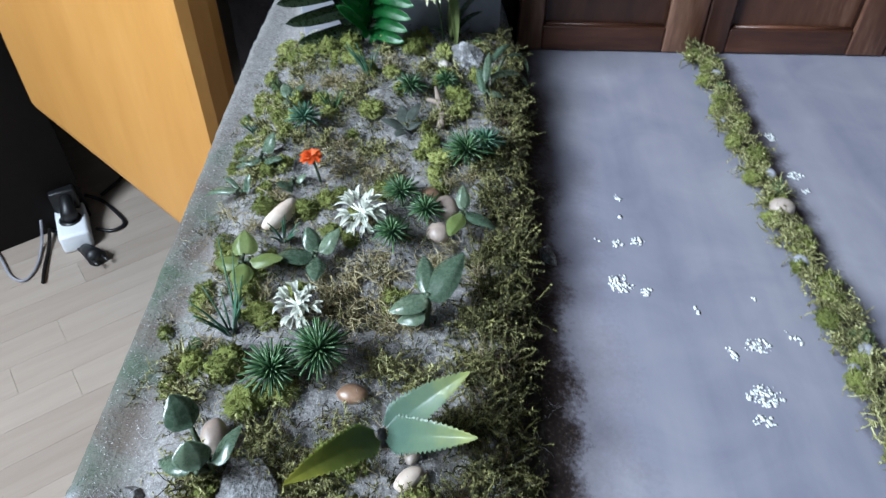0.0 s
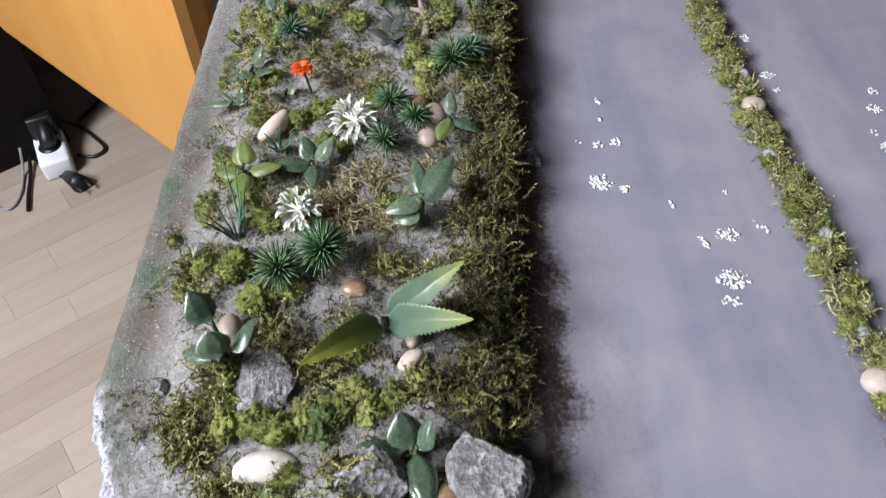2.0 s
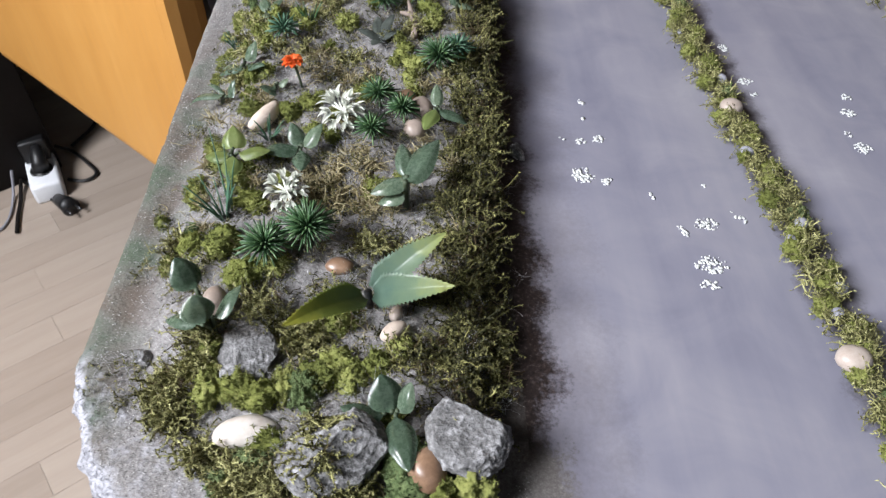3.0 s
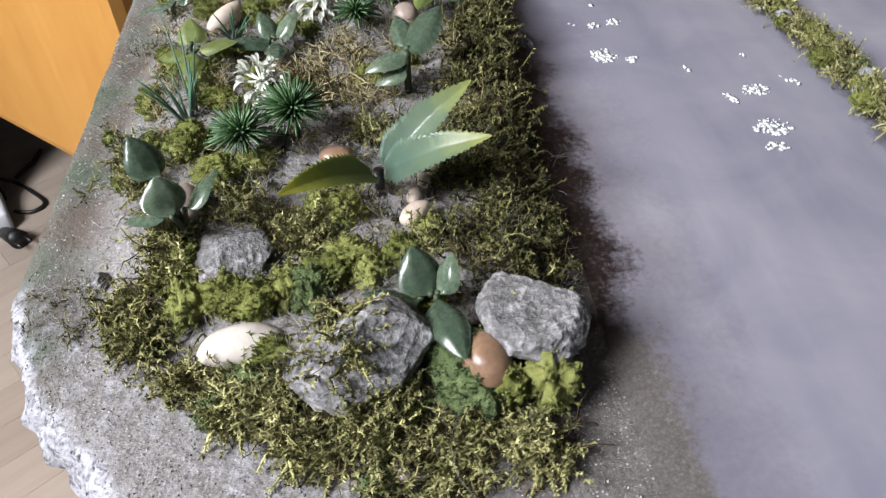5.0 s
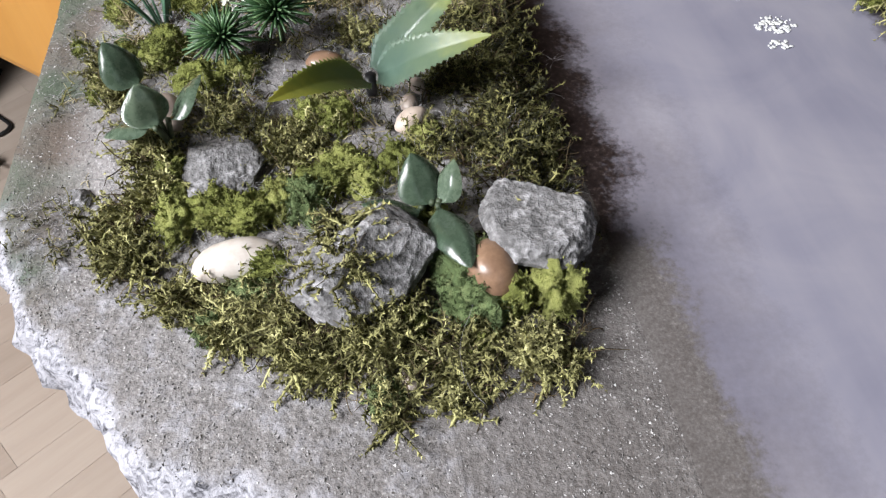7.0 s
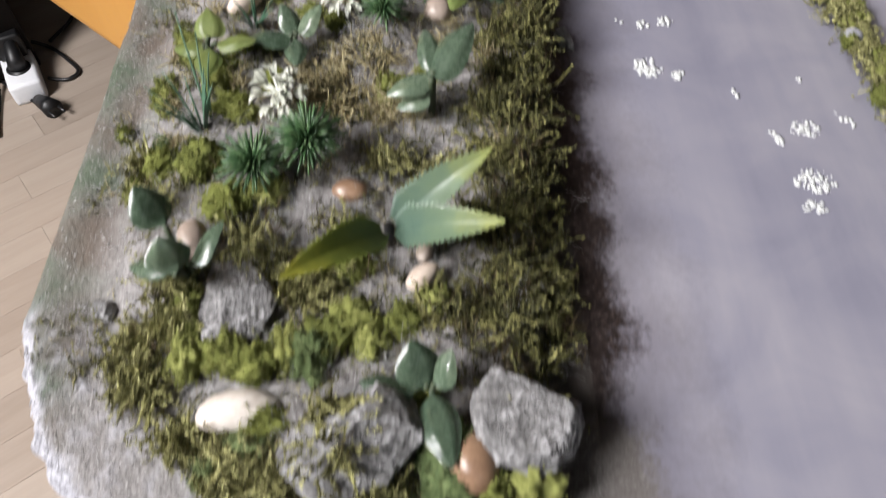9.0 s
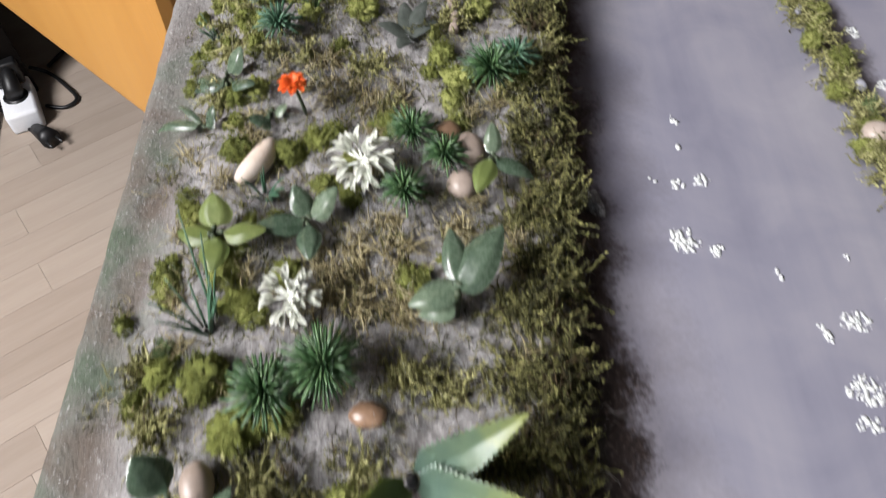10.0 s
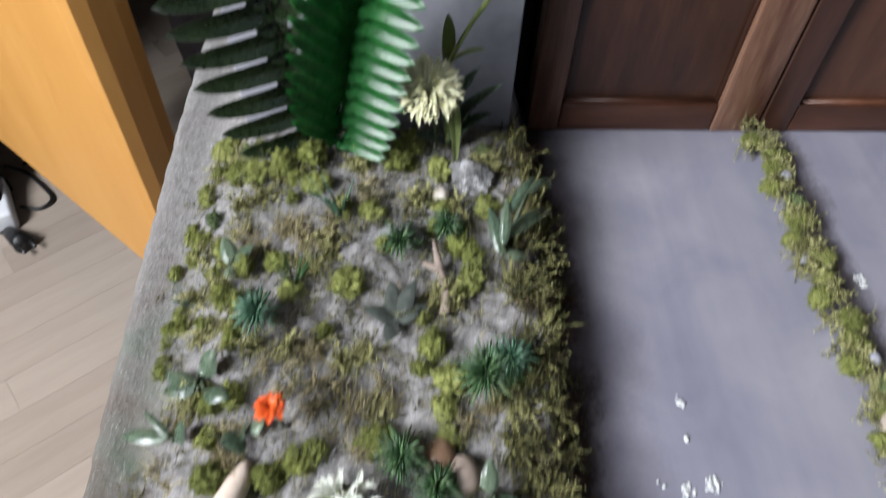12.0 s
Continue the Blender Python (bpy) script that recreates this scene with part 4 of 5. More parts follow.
def rosette(foot, lift, radius, mat, label, n=70, seed=0, flat=0.05, fat=0.00075):
    """A ball-headed tuft of stiff needles round one point."""
    rng = np.random.default_rng(seed + 100)
    x, y = foot
    z = ground(x, y)
    t = thing("needle_tuft", (x, y, z), label, "artificial plant", "needle tufts")
    part("stem", tube(bmesh.new(), [(0, 0, -0.001), (0, 0, max(lift, 0.001))], 0.001, 6), M_STEM, t)
    for half in range(2):
        bm = bmesh.new()
        for k in range(n // 2):
            a = 2.39996 * (2 * k + half)
            up = flat + (1 - flat) * ((2 * k + half) / n) ** 0.8
            d = Vector((math.cos(a) * math.sqrt(max(0, 1 - up * up)), math.sin(a) * math.sqrt(max(0, 1 - up * up)), up))
            L = radius * rng.uniform(0.75, 1.1)
            p0 = Vector((0, 0, lift))
            p1 = p0 + d * L * 0.55 + Vector((0, 0, 0.001))
            tube(bm, [p0, p1, p0 + d * L + Vector((0, 0, -0.001))], fat, 4, 0.45)
        part("needle_whorl", bm, mat, t)
    return t


def grass_tuft(foot, lengths, lean, label, mat, seed, fat=0.0007):
    rng = np.random.default_rng(seed)
    x, y = foot
    t = thing("grass_tuft", (x, y, ground(x, y)), label, "artificial plant", "grass tufts")
    for L in lengths:
        a = rng.uniform(0, 6.28)
        d = Vector((math.cos(a) * 0.32 + lean[0], math.sin(a) * 0.32 + lean[1], 1.0)).normalized()
        o = Vector((math.cos(a), math.sin(a), 0)) * 0.0018
        part("blade", tube(bmesh.new(), [o + d * L * u + Vector((d.x, d.y, -0.6)) * L * 0.25 * u * u for u in (0, 0.25, 0.5, 0.75, 1)], fat, 4, 0.3), mat, t)
    return t


def flower(foot, head, radius, petals, mat, label, seed, thick=0.0013, style="strap"):
    """A blossom of many narrow petals on a stem; head: the middle of the blossom in the world."""
    rng = np.random.default_rng(seed + 50)
    x, y = foot
    z = ground(x, y)
    t = thing("flower", (x, y, z), label, "artificial flower", "flowers")
    c = Vector(head) - Vector((x, y, z))
    part("stem", tube(bmesh.new(), bezier((0, 0, -0.001), c * 0.5 + Vector((0, 0, 0.003)), c, 7), 0.0008, 6), M_STEM, t)
    for k in range(petals):
        ring = k % 3
        a = 2.39996 * k + rng.uniform(-0.2, 0.2)
        up = (0.05, 0.45, 0.95)[ring] + rng.uniform(-0.1, 0.1)
        d = Vector((math.cos(a), math.sin(a), up)).normalized()
        L = radius * (1.0, 0.9, 0.72)[ring] * rng.uniform(0.85, 1.12)
        bm = leaf_mesh(L, thick * 2.0, 0.3, 0.3, 1.7, n=8)
        if style == "fork":
            for s in (-0.5, 0.5):
                extra = leaf_mesh(L * 0.45, thick * 1.7, 0.3, 0.2, 1.4, n=5)
                extra.transform(Matrix.Translation((L * 0.55, 0, L * 0.1)) @ Matrix.Rotation(s * 1.2, 4, "Z"))
                tmp = bpy.data.meshes.new("petal")
                extra.to_mesh(tmp)
                extra.free()
                bm.from_mesh(tmp)
                bpy.data.meshes.remove(tmp)
        bm.transform(aim(c, c + d))
        part("petal", bm, mat, t)
    return t


def spray_flower(foot, head, radius, arms, each, petal_length, petal_width, mat, label, seed, face=(0, 0, 1), fan=0.7, blunt=False):
    """A blossom of small petal sprays: short arms from the middle, each ending in a fan of petals."""
    rng = np.random.default_rng(seed)
    x, y = foot
    z = ground(x, y)
    t = thing("flower", (x, y, z), label, "artificial flower", "flowers")
    c = Vector(head) - Vector((x, y, z))
    part("stem", tube(bmesh.new(), bezier((0, 0, -0.001), c * 0.5 + Vector((0, 0, 0.003)), c, 7), 0.0008, 6), M_STEM, t)
    turn = Vector((0, 0, 1)).rotation_difference(Vector(face).normalized())
    for k in range(arms):
        inner = k % 3 == 2
        a = 2.39996 * k + rng.uniform(-0.15, 0.15)
        up = (1.3 if inner else 0.28) + rng.uniform(-0.12, 0.12)
        d = turn @ Vector((math.cos(a), math.sin(a), up)).normalized()
        root = c + d * max(radius - petal_length, 0.001) * (0.6 if inner else 1.0)
        part("arm", tube(bmesh.new(), [c, c.lerp(root, 0.5), root], 0.0005, 5), mat, t)
        side = d.cross(Vector((0.2, 0.3, 0.9))).normalized()
        for j in range(each):
            w = 2 * math.pi * j / each + k
            e = (d + fan * (math.cos(w) * side + math.sin(w) * side.cross(d)) * rng.uniform(0.6, 1.1)).normalized()
            bm = leaf_mesh(petal_length * rng.uniform(0.8, 1.15), petal_width, 0.35, 0.5, 0.8, n=7, strap=blunt)
            bm.transform(aim(root, root + e, rng.uniform(-30, 30)))
            part("petal", bm, mat, t)
    return t


def aloe_leaf(name, stops):
    """Waxy green, paler and yellower towards the tip."""
    m, tree, b = material(name, 0.34)
    where = place_of(tree)
    far = node(tree, "ShaderNodeVectorMath", {0: where}, operation="LENGTH").outputs["Value"]
    fac = math_node(tree, "ADD", math_node(tree, "MULTIPLY", far, 16.0), math_node(tree, "MULTIPLY", noise_of(tree, where, 160, 4), 0.35))
    tree.links.new(ramp(tree, fac, stops), b.inputs["Base Color"])
    bump(tree, b, noise_of(tree, where, 380, 3), 0.25, 0.0005)
    return m


def aloe():
    foot = Vector((-0.0078, 0.1478, 0))
    foot.z = ground(foot.x, foot.y)
    t = thing("aloe", foot, "green plastic aloe with three pale toothed leaves", "artificial plant")
    pale = aloe_leaf("aloe_leaf", [(0.2, srgb(56, 78, 62)), (0.45, srgb(98, 122, 108)), (0.72, srgb(118, 138, 110)), (0.95, srgb(158, 164, 92))])
    olive = aloe_leaf("olive_aloe_leaf", [(0.2, srgb(52, 66, 38)), (0.45, srgb(84, 98, 50)), (0.75, srgb(108, 118, 52)), (0.95, srgb(150, 150, 62))])
    up = foot + Vector((0, 0, 0.0085))
    tips = [(Vector((0.0242, 0.1572, 0.0499)), 0.0150, 28), (Vector((0.0271, 0.1332, 0.0451)), 0.0150, 38), (Vector((-0.0357, 0.1149, 0.0440)), 0.0145, -24)]
    for tip, width, roll in tips:
        root = up.lerp(tip, 0.07)
        bm = leaf_mesh((tip - root).length, width, 0.18, 0.32, teeth=21)
        bm.transform(Matrix.Translation(-foot) @ aim(root, tip, roll))
        part("leaf", bm, olive if roll < 0 else pale, t)
    part("stem", tube(bmesh.new(), [(0, 0, -0.001), (0, 0, 0.0100)], 0.0018, 8), M_BLACK, t, "black plastic core")


aloe()
D = M_LEAF
sprig((-0.0700, 0.1356), [((-0.0744, 0.1403, 0.0350), (-0.0817, 0.1470, 0.0454), .0145, 0), ((-0.0696, 0.1256, 0.0304), (-0.0721, 0.1307, 0.0418), .0150, 0), ((-0.0669, 0.1306, 0.0290), (-0.0573, 0.1422, 0.0351), .0120, -30),
                        ((-0.0713, 0.1295, 0.0295), (-0.0882, 0.1352, 0.0219), .0120, 15)], D, "dark green plastic sprig with four broad glossy leaves")
sprig((0.0054, 0.1005), [((0.0040, 0.0923, 0.0223), (-0.0001, 0.1018, 0.0326), .0150, 0), ((0.0009, 0.0928, 0.0204), (-0.0147, 0.0946, 0.0232), .0135, 20), ((0.0061, 0.0923, 0.0224), (0.0110, 0.1000, 0.0304), .0100, -20),
                        ((0.0055, 0.0905, 0.0225), (0.0108, 0.0700, 0.0215), .0130, 0)], D, "green plastic sprig with four veined leaves over a rock")
sprig((-0.0833, 0.2411), [((-0.0792, 0.2361, 0.0285), (-0.0805, 0.2472, 0.0339), .0135, 0), ((-0.0815, 0.2349, 0.0257), (-0.0952, 0.2393, 0.0213), .0110, 0), ((-0.0764, 0.2348, 0.0270), (-0.0609, 0.2352, 0.0284), .0105, 0),
                         ((-0.0798, 0.2334, 0.0262), (-0.0791, 0.2205, 0.0228), .0120, 0)], M_LEAF_PALE, "yellow-green plastic sprig with four leaves")
sprig((-0.0495, 0.2465), [((-0.0473, 0.2437, 0.0250), (-0.0524, 0.2525, 0.0322), .0100, 0), ((-0.0465, 0.2431, 0.0249), (-0.0369, 0.2513, 0.0327), .0110, 0), ((-0.0487, 0.2420, 0.0250), (-0.0668, 0.2387, 0.0252), .0120, 0),
                         ((-0.0470, 0.2400, 0.0248), (-0.0451, 0.2248, 0.0244), .0100, 0)], D, "dark green plastic sprig with four pointed leaves")
sprig((0.0064, 0.2076), [((0.0064, 0.2052, 0.0348), (0.0215, 0.2272, 0.0421), .0160, 0), ((0.0058, 0.2093, 0.0335), (-0.0101, 0.2039, 0.0285), .0130, 0), ((0.0069, 0.2085, 0.0355), (0.0040, 0.2285, 0.0384), .0100, 0),
                          ((0.0056, 0.2049, 0.0287), (-0.0067, 0.2034, 0.0229), .0110, 0)], D, "dark green plastic sprig with large drooping leaves", 0.0013)
sprig((0.0225, 0.2727), [((0.0213, 0.2688, 0.0313), (0.0208, 0.2785, 0.0384), .0075, 0), ((0.0225, 0.2672, 0.0309), (0.0373, 0.2635, 0.0242), .0090, 0)],
      D, "dull green plastic sprig at the edge of the bank")
sprig((0.0207, 0.2703), [((0.0200, 0.2670, 0.0311), (0.0146, 0.2521, 0.0289), .0100, 0)], M_LEAF_PALE, "single yellow-green plastic leaf at the edge of the bank")
sprig((-0.0899, 0.3212), [((-0.0887, 0.3187, 0.0265), (-0.0821, 0.3248, 0.0354), .0110, 0), ((-0.0894, 0.3150, 0.0257), (-0.1041, 0.3160, 0.0185), .0095, 0), ((-0.0851, 0.3120, 0.0277), (-0.0745, 0.3063, 0.0315), .0090, 0),
                         ((-0.0884, 0.3133, 0.0241), (-0.1057, 0.3262, 0.0152), .0080, 0)], D, "dull green plastic sprig beside the board's border")
sprig((-0.0685, 0.2984), [((-0.0679, 0.2950, 0.0253), (-0.0748, 0.2895, 0.0285), .0120, 0), ((-0.0666, 0.2969, 0.0256), (-0.0607, 0.2978, 0.0283), .0070, 0)], D, "dark green leaf pair below the orange flower")
sprig((-0.1021, 0.3035), [((-0.0987, 0.2967, 0.0178), (-0.1203, 0.3018, 0.0080), .0070, 0), ((-0.0976, 0.2967, 0.0186), (-0.1100, 0.3085, 0.0168), .0030, 0), ((-0.0958, 0.2954, 0.0177), (-0.0907, 0.2984, 0.0271), .0085, 0)],
      D, "grey-green sprig with narrow leaves leaning over the border")
sprig((-0.0860, 0.3804), [((-0.0833, 0.3720, 0.0290), (-0.0887, 0.3849, 0.0306), .0085, 0), ((-0.0834, 0.3728, 0.0289), (-0.0744, 0.3777, 0.0339), .0080, 0), ((-0.0844, 0.3707, 0.0285), (-0.0827, 0.3631, 0.0290), .0060, 0)],
      D, "small dusty green sprig near the grey panel")
sprig((0.0344, 0.3799), [((0.0332, 0.3731, 0.0328), (0.0291, 0.3972, 0.0365), .0075, 0), ((0.0330, 0.3717, 0.0408), (0.0351, 0.3908, 0.0499), .0050, 0), ((0.0340, 0.3750, 0.0427), (0.0634, 0.4117, 0.0122), .0080, 0),
                         ((0.0349, 0.3836, 0.0465), (0.0495, 0.4064, 0.0471), .0045, 0), ((0.0342, 0.3730, 0.0347), (0.0451, 0.3748, 0.0297), .0075, 0), ((0.0453, 0.3982, 0.0440), (0.0638, 0.4291, 0.0120), .0045, 0)],
      D, "dark slender-leaved plastic plant arching over the stream")


def succulent():
    x, y = -0.0120, 0.3430
    t = thing("succulent", (x, y, ground(x, y)), "dusty grey-green plastic succulent with thick leaves lying on the soil", "artificial plant")
    for a, L, w, up in [(100, .017, .0085, .35), (165, .015, .0080, .25), (250, .013, .0075, .2), (20, .014, .0070, .3), (62, .018, .0075, .5)]:
        bm = leaf_mesh(L, w, 0.35, -0.5, groove=0.2)
        bm.transform(aim((0, 0, 0.003), (math.cos(radians(a)), math.sin(radians(a)), up + 0.003)))
        part("leaf", bm, M_DUSTY, t)


succulent()
N = "stiff dark green plastic needle tuft"
rosette((-0.0545, 0.1752), 0.009, 0.0135, M_NEEDLE, N, 120, 1)
rosette((-0.0362, 0.1825), 0.010, 0.0148, M_NEEDLE, N, 130, 2)
rosette((-0.0100, 0.2836), 0.007, 0.0120, M_NEEDLE, N, 80, 3)
rosette((0.0031, 0.2731), 0.006, 0.0110, M_NEEDLE, N, 70, 4)
rosette((-0.0120, 0.2539), 0.005, 0.0112, M_NEEDLE, N, 70, 5)
rosette((0.0228, 0.3150), 0.007, 0.0145, M_NEEDLE, N, 100, 6)
rosette((0.0325, 0.3205), 0.009, 0.0110, M_GRASS, "grey-green plastic needle tuft", 60, 7)
rosette((-0.0113, 0.3818), 0.004, 0.0115, M_NEEDLE, N, 60, 8)
rosette((-0.0687, 0.3433), 0.004, 0.0115, M_GRASS, "grey-green plastic needle tuft", 60, 9)
rosette((0.0099, 0.3918), 0.004, 0.0100, M_NEEDLE, N, 50, 10)
grass_tuft((-0.0800, 0.2027), [.020 + .0015 * (k % 6) for k in range(16)], (-0.08, 0.0), "blue-green plastic grass tuft", M_GRASS, 11)
grass_tuft((-0.0787, 0.2078), [.042, .038, .034], (-0.15, 0.10), "tall thin green plastic grass blades", M_GRASS, 12)
grass_tuft((-0.0666, 0.2599), [.014 + .0012 * (k % 5) for k in range(14)], (0.1, -0.3), "grey-green plastic grass tuft by the bean pebble", M_GRASS, 13)
grass_tuft((-0.0383, 0.4001), [.020 + .0015 * (k % 5) for k in range(14)], (-0.1, 0.1), "pale green plastic grass tuft", M_GRASS, 14)
grass_tuft((-0.0568, 0.3654), [.014 + .0012 * (k % 5) for k in range(12)], (0, 0), "short green plastic grass tuft", M_NEEDLE, 15)
grass_tuft((-0.1050, 0.3653), [.010 + .0012 * (k % 4) for k in range(9)], (-0.2, 0), "short green plastic grass tuft", M_GRASS, 16)

spray_flower((-0.0309, 0.2678), (-0.028, 0.267, 0.029), 0.0140, 12, 4, 0.0075, 0.0023, M_WHITE_PETAL, "white plastic flower with sprays of pointed petals", 1, (0, -0.65, 0.75))
spray_flower((-0.0527, 0.2190), (-0.050, 0.210, 0.024), 0.0115, 12, 5, 0.0052, 0.0018, M_WHITE_PETAL, "white plastic flower with sprays of short blunt petals", 2, (0, -0.5, 0.85), blunt=True)
flower((-0.0539, 0.2990), (-0.057, 0.299, 0.038), 0.0062, 60, M_ORANGE_PETAL, "small orange plastic flower on a dark stem", 3, 0.0013)
spray_flower((0.0070, 0.4449), (0.0015, 0.4310, 0.0745), 0.0155, 44, 5, 0.0085, 0.0020, M_CREAM_PETAL, "cream plastic blossom with fringed petals", 4, (0, -0.6, 0.8), 0.5)


def driftwood():
    x, y = 0.0072, 0.3635
    t = thing("driftwood", (x, y, ground(x, y) + 0.003), "small pale forked driftwood twig", "twig")
    base = Vector((x, y, ground(x, y) + 0.003))
    a, b, c, d = (Vector((0.0075, 0.3460, 0.0268)) - base, Vector((0.0060, 0.3667, 0.0300)) - base, Vector((0.0037, 0.3816, 0.0314)) - base, Vector((-0.0010, 0.3710, 0.0292)) - base)
    part("branch", tube(bmesh.new(), bezier(a, (a + b) / 2 + Vector((.003, 0, .001)), b, 8), 0.0024, 7, 0.8), M_TWIG, t)
    part("branch", tube(bmesh.new(), bezier(b, (b + c) / 2, c, 5), 0.0021, 7, 0.4), M_TWIG, t)
    part("branch", tube(bmesh.new(), bezier(b, (b + d) / 2, d, 5), 0.0021, 7, 0.5), M_TWIG, t)


driftwood()


def fern():
    """Two plastic fern fronds: strap-shaped leaflets, joined along the rib, the halves folded towards one another."""
    foot = Vector((-0.047, 0.445, ground(-0.047, 0.445)))
    t = thing("fern", foot, "glossy dark green plastic fern before the grey panel", "artificial plant")
    # (rib, leaflets' reach to either side, their slant along the rib, spacing, width, the two halves' facing)
    fronds = [(((-0.0420, 0.446, 0.026), (-0.034, 0.438, 0.080), (-0.018, 0.428, 0.160)), (0.042, 0.032), (0.9, 0.24), 0.0094, 0.0084, ((0.55, -0.8, 0.2), (-0.45, -0.75, 0.5)), M_FERN),
              (((-0.0500, 0.447, 0.026), (-0.060, 0.445, 0.075), (-0.070, 0.438, 0.160)), (0.044, 0.022), (0.02, 0.4), 0.0140, 0.0100, ((0.2, -0.95, 0.25), (-0.4, -0.9, 0.1)), M_FERN_SHADED)]
    for rib, reach, slant, spacing, width, faces, mat in fronds:
        spine = bezier(*rib, 80)
        frond = part("frond", tube(bmesh.new(), [p - foot for p in spine], 0.0016, 6, 0.6), mat, t)
        step = (spine[1] - spine[0]).length
        k = int(0.011 / step)
        while k < 78:
            ahead = (spine[k + 1] - spine[k]).normalized()
            for side in (0, 1):
                face = Vector(faces[side]).normalized()
                across = ahead.cross(face).normalized() * (1 if side else -1)
                d = (across + ahead * slant[side]).normalized()
                grow = min(1, 0.82 + k / 120) * min(1, 0.35 + (80 - k) / 30)
                face = (face - d * face.dot(d)).normalized()
                m = Matrix((d, face.cross(d), face)).transposed().to_4x4()
                bm = leaf_mesh(reach[side] * grow, width, 0.12, 0.22, n=9, strap=True)
                bm.transform(Matrix.Translation(spine[k] - foot) @ m)
                part("leaflet", bm, mat, frond)
                web = leaf_mesh(reach[side] * grow * 0.24, spacing * 1.5, 0.05, 0.05, n=5, strap=True)
                web.transform(Matrix.Translation(spine[k] - foot - face * 0.0006) @ m)
                part("web", web, mat, frond)
            k += max(1, round(spacing / ((spine[k + 1] - spine[k]).length)))


fern()


def lily_stems():
    """The pale stem and narrow leaves that carry the cream blossom, with broad leaves behind."""
    x, y = 0.012, 0.446
    foot = Vector((x, y, ground(x, y)))
    t = thing("lily", foot, "pale green plastic lily stem with narrow curling leaves", "artificial plant")
    top = Vector((0.0100, 0.4460, 0.0760)) - foot
    part("stem", tube(bmesh.new(), bezier((0, 0, 0), top * 0.5, top, 8), 0.0014, 6), M_LEAF_PALE, t)
    part("stem", tube(bmesh.new(), bezier(top, Vector((0.0160, 0.4400, 0.1000)) - foot, Vector((0.0280, 0.4400, 0.1190)) - foot, 8), 0.0011, 6), M_LEAF_PALE, t)
    for px, w in (((0.0090, 0.4400, 0.1070), 0.006), ((0.0260, 0.4400, 0.0900), 0.006), ((-0.0130, 0.4400, 0.0610), 0.006), ((0.0150, 0.4300, 0.0310), 0.006)):
        tip = Vector(px) - foot
        bm = leaf_mesh((tip - top).length, w, 0.2, 0.3)
        bm.transform(aim(top, tip))
        part("leaf", bm, M_LEAF_PALE, t)
    for px, w in (((0.0360, 0.4470, 0.0660), 0.013), ((0.0250, 0.4500, 0.0730), 0.015), ((0.0320, 0.4450, 0.0500), 0.012), ((-0.0040, 0.4400, 0.0400), 0.008)):
        tip = Vector(px) - foot
        bm = leaf_mesh(tip.length, w, 0.25, 0.25, groove=0.1)
        bm.transform(aim((0, 0, 0), tip))
        part("leaf", bm, M_LEAF, t)


lily_stems()

# ---------------------------------------------------------------- white paint dabs on the stream
def foam_dab(x, y, rx, ry, seed, turn=0.0):
    """A crust of thick white paint: many small flat drops lying in one dab."""
    rng = np.random.default_rng(seed)
    bm = bmesh.new()
    for _ in range(max(4, int(rx * ry * 1.5e6))):
        a, r = rng.uniform(0, 6.28), math.sqrt(rng.uniform(0, 1))
        bx, by, s = rx * r * math.cos(a), ry * r * math.sin(a), rng.uniform(0.0004, 0.0016) * (1.15 - 0.6 * r)
        made = bmesh.ops.create_icosphere(bm, subdivisions=1, radius=1.0)["verts"]
        st, w = rng.uniform(0.6, 1.8), rng.uniform(0, 3.14)
        for v in made:
            px, py = v.co.x * s * st, v.co.y * s
            v.co = Vector((bx + px * math.cos(w) - py * math.sin(w), by + px * math.sin(w) + py * math.cos(w), v.co.z * 0.0003))
    bm.transform(pose(x, y, 0.0005, 0, 0, turn))
    part("paint_dab", bm, M_FOAM, board, "white paint dab like foam on the stream")


for k, a in enumerate([(0.1002, 0.2507, .0075, .0075), (0.1121, 0.2457, .0035, .004), (0.1028, 0.2801, .004, .003), (0.1133, 0.2824, .0045, .004), (0.0925, 0.2823, .002, .002), (0.1085, 0.3184, .0025, .004),
                       (0.1570, 0.2133, .0075, .0050), (0.1449, 0.2083, .0025, .0055, 35), (0.1527, 0.1856, .0100, .0070), (0.1482, 0.1728, .0060, .0035), (0.1338, 0.2329, .0014, .0014),
                       (0.1633, 0.2428, .0014, .0014), (0.1751, 0.2189, .002, .006, 40), (0.2732, 0.3259, .004, .004), (0.2679, 0.3098, .005, .005), (0.2598, 0.2886, .003, .003), (0.2628, 0.2756, .006, .006),
                       (0.2127, 0.3813, .004, .006), (0.2157, 0.3419, .006, .004), (0.2168, 0.3282, .003, .003), (0.1071, 0.3015, .001, .001), (0.1332, 0.2357, .0012, .0012)]):
    foam_dab(a[0], a[1], a[2] * 0.85, a[3] * 0.85, seed=k, turn=a[4] if len(a) > 4 else 0)


# ---------------------------------------------------------------- grey panel and wooden cabinet behind
panel = thing("panel", (-0.022, 0.468, 0), "upright grey painted panel behind the plants", "panel")
part("panel_board", box(bmesh.new(), -0.068, 0.066, -0.006, 0.010, 0.0, 0.27, 0.001), M_SLAB, panel)


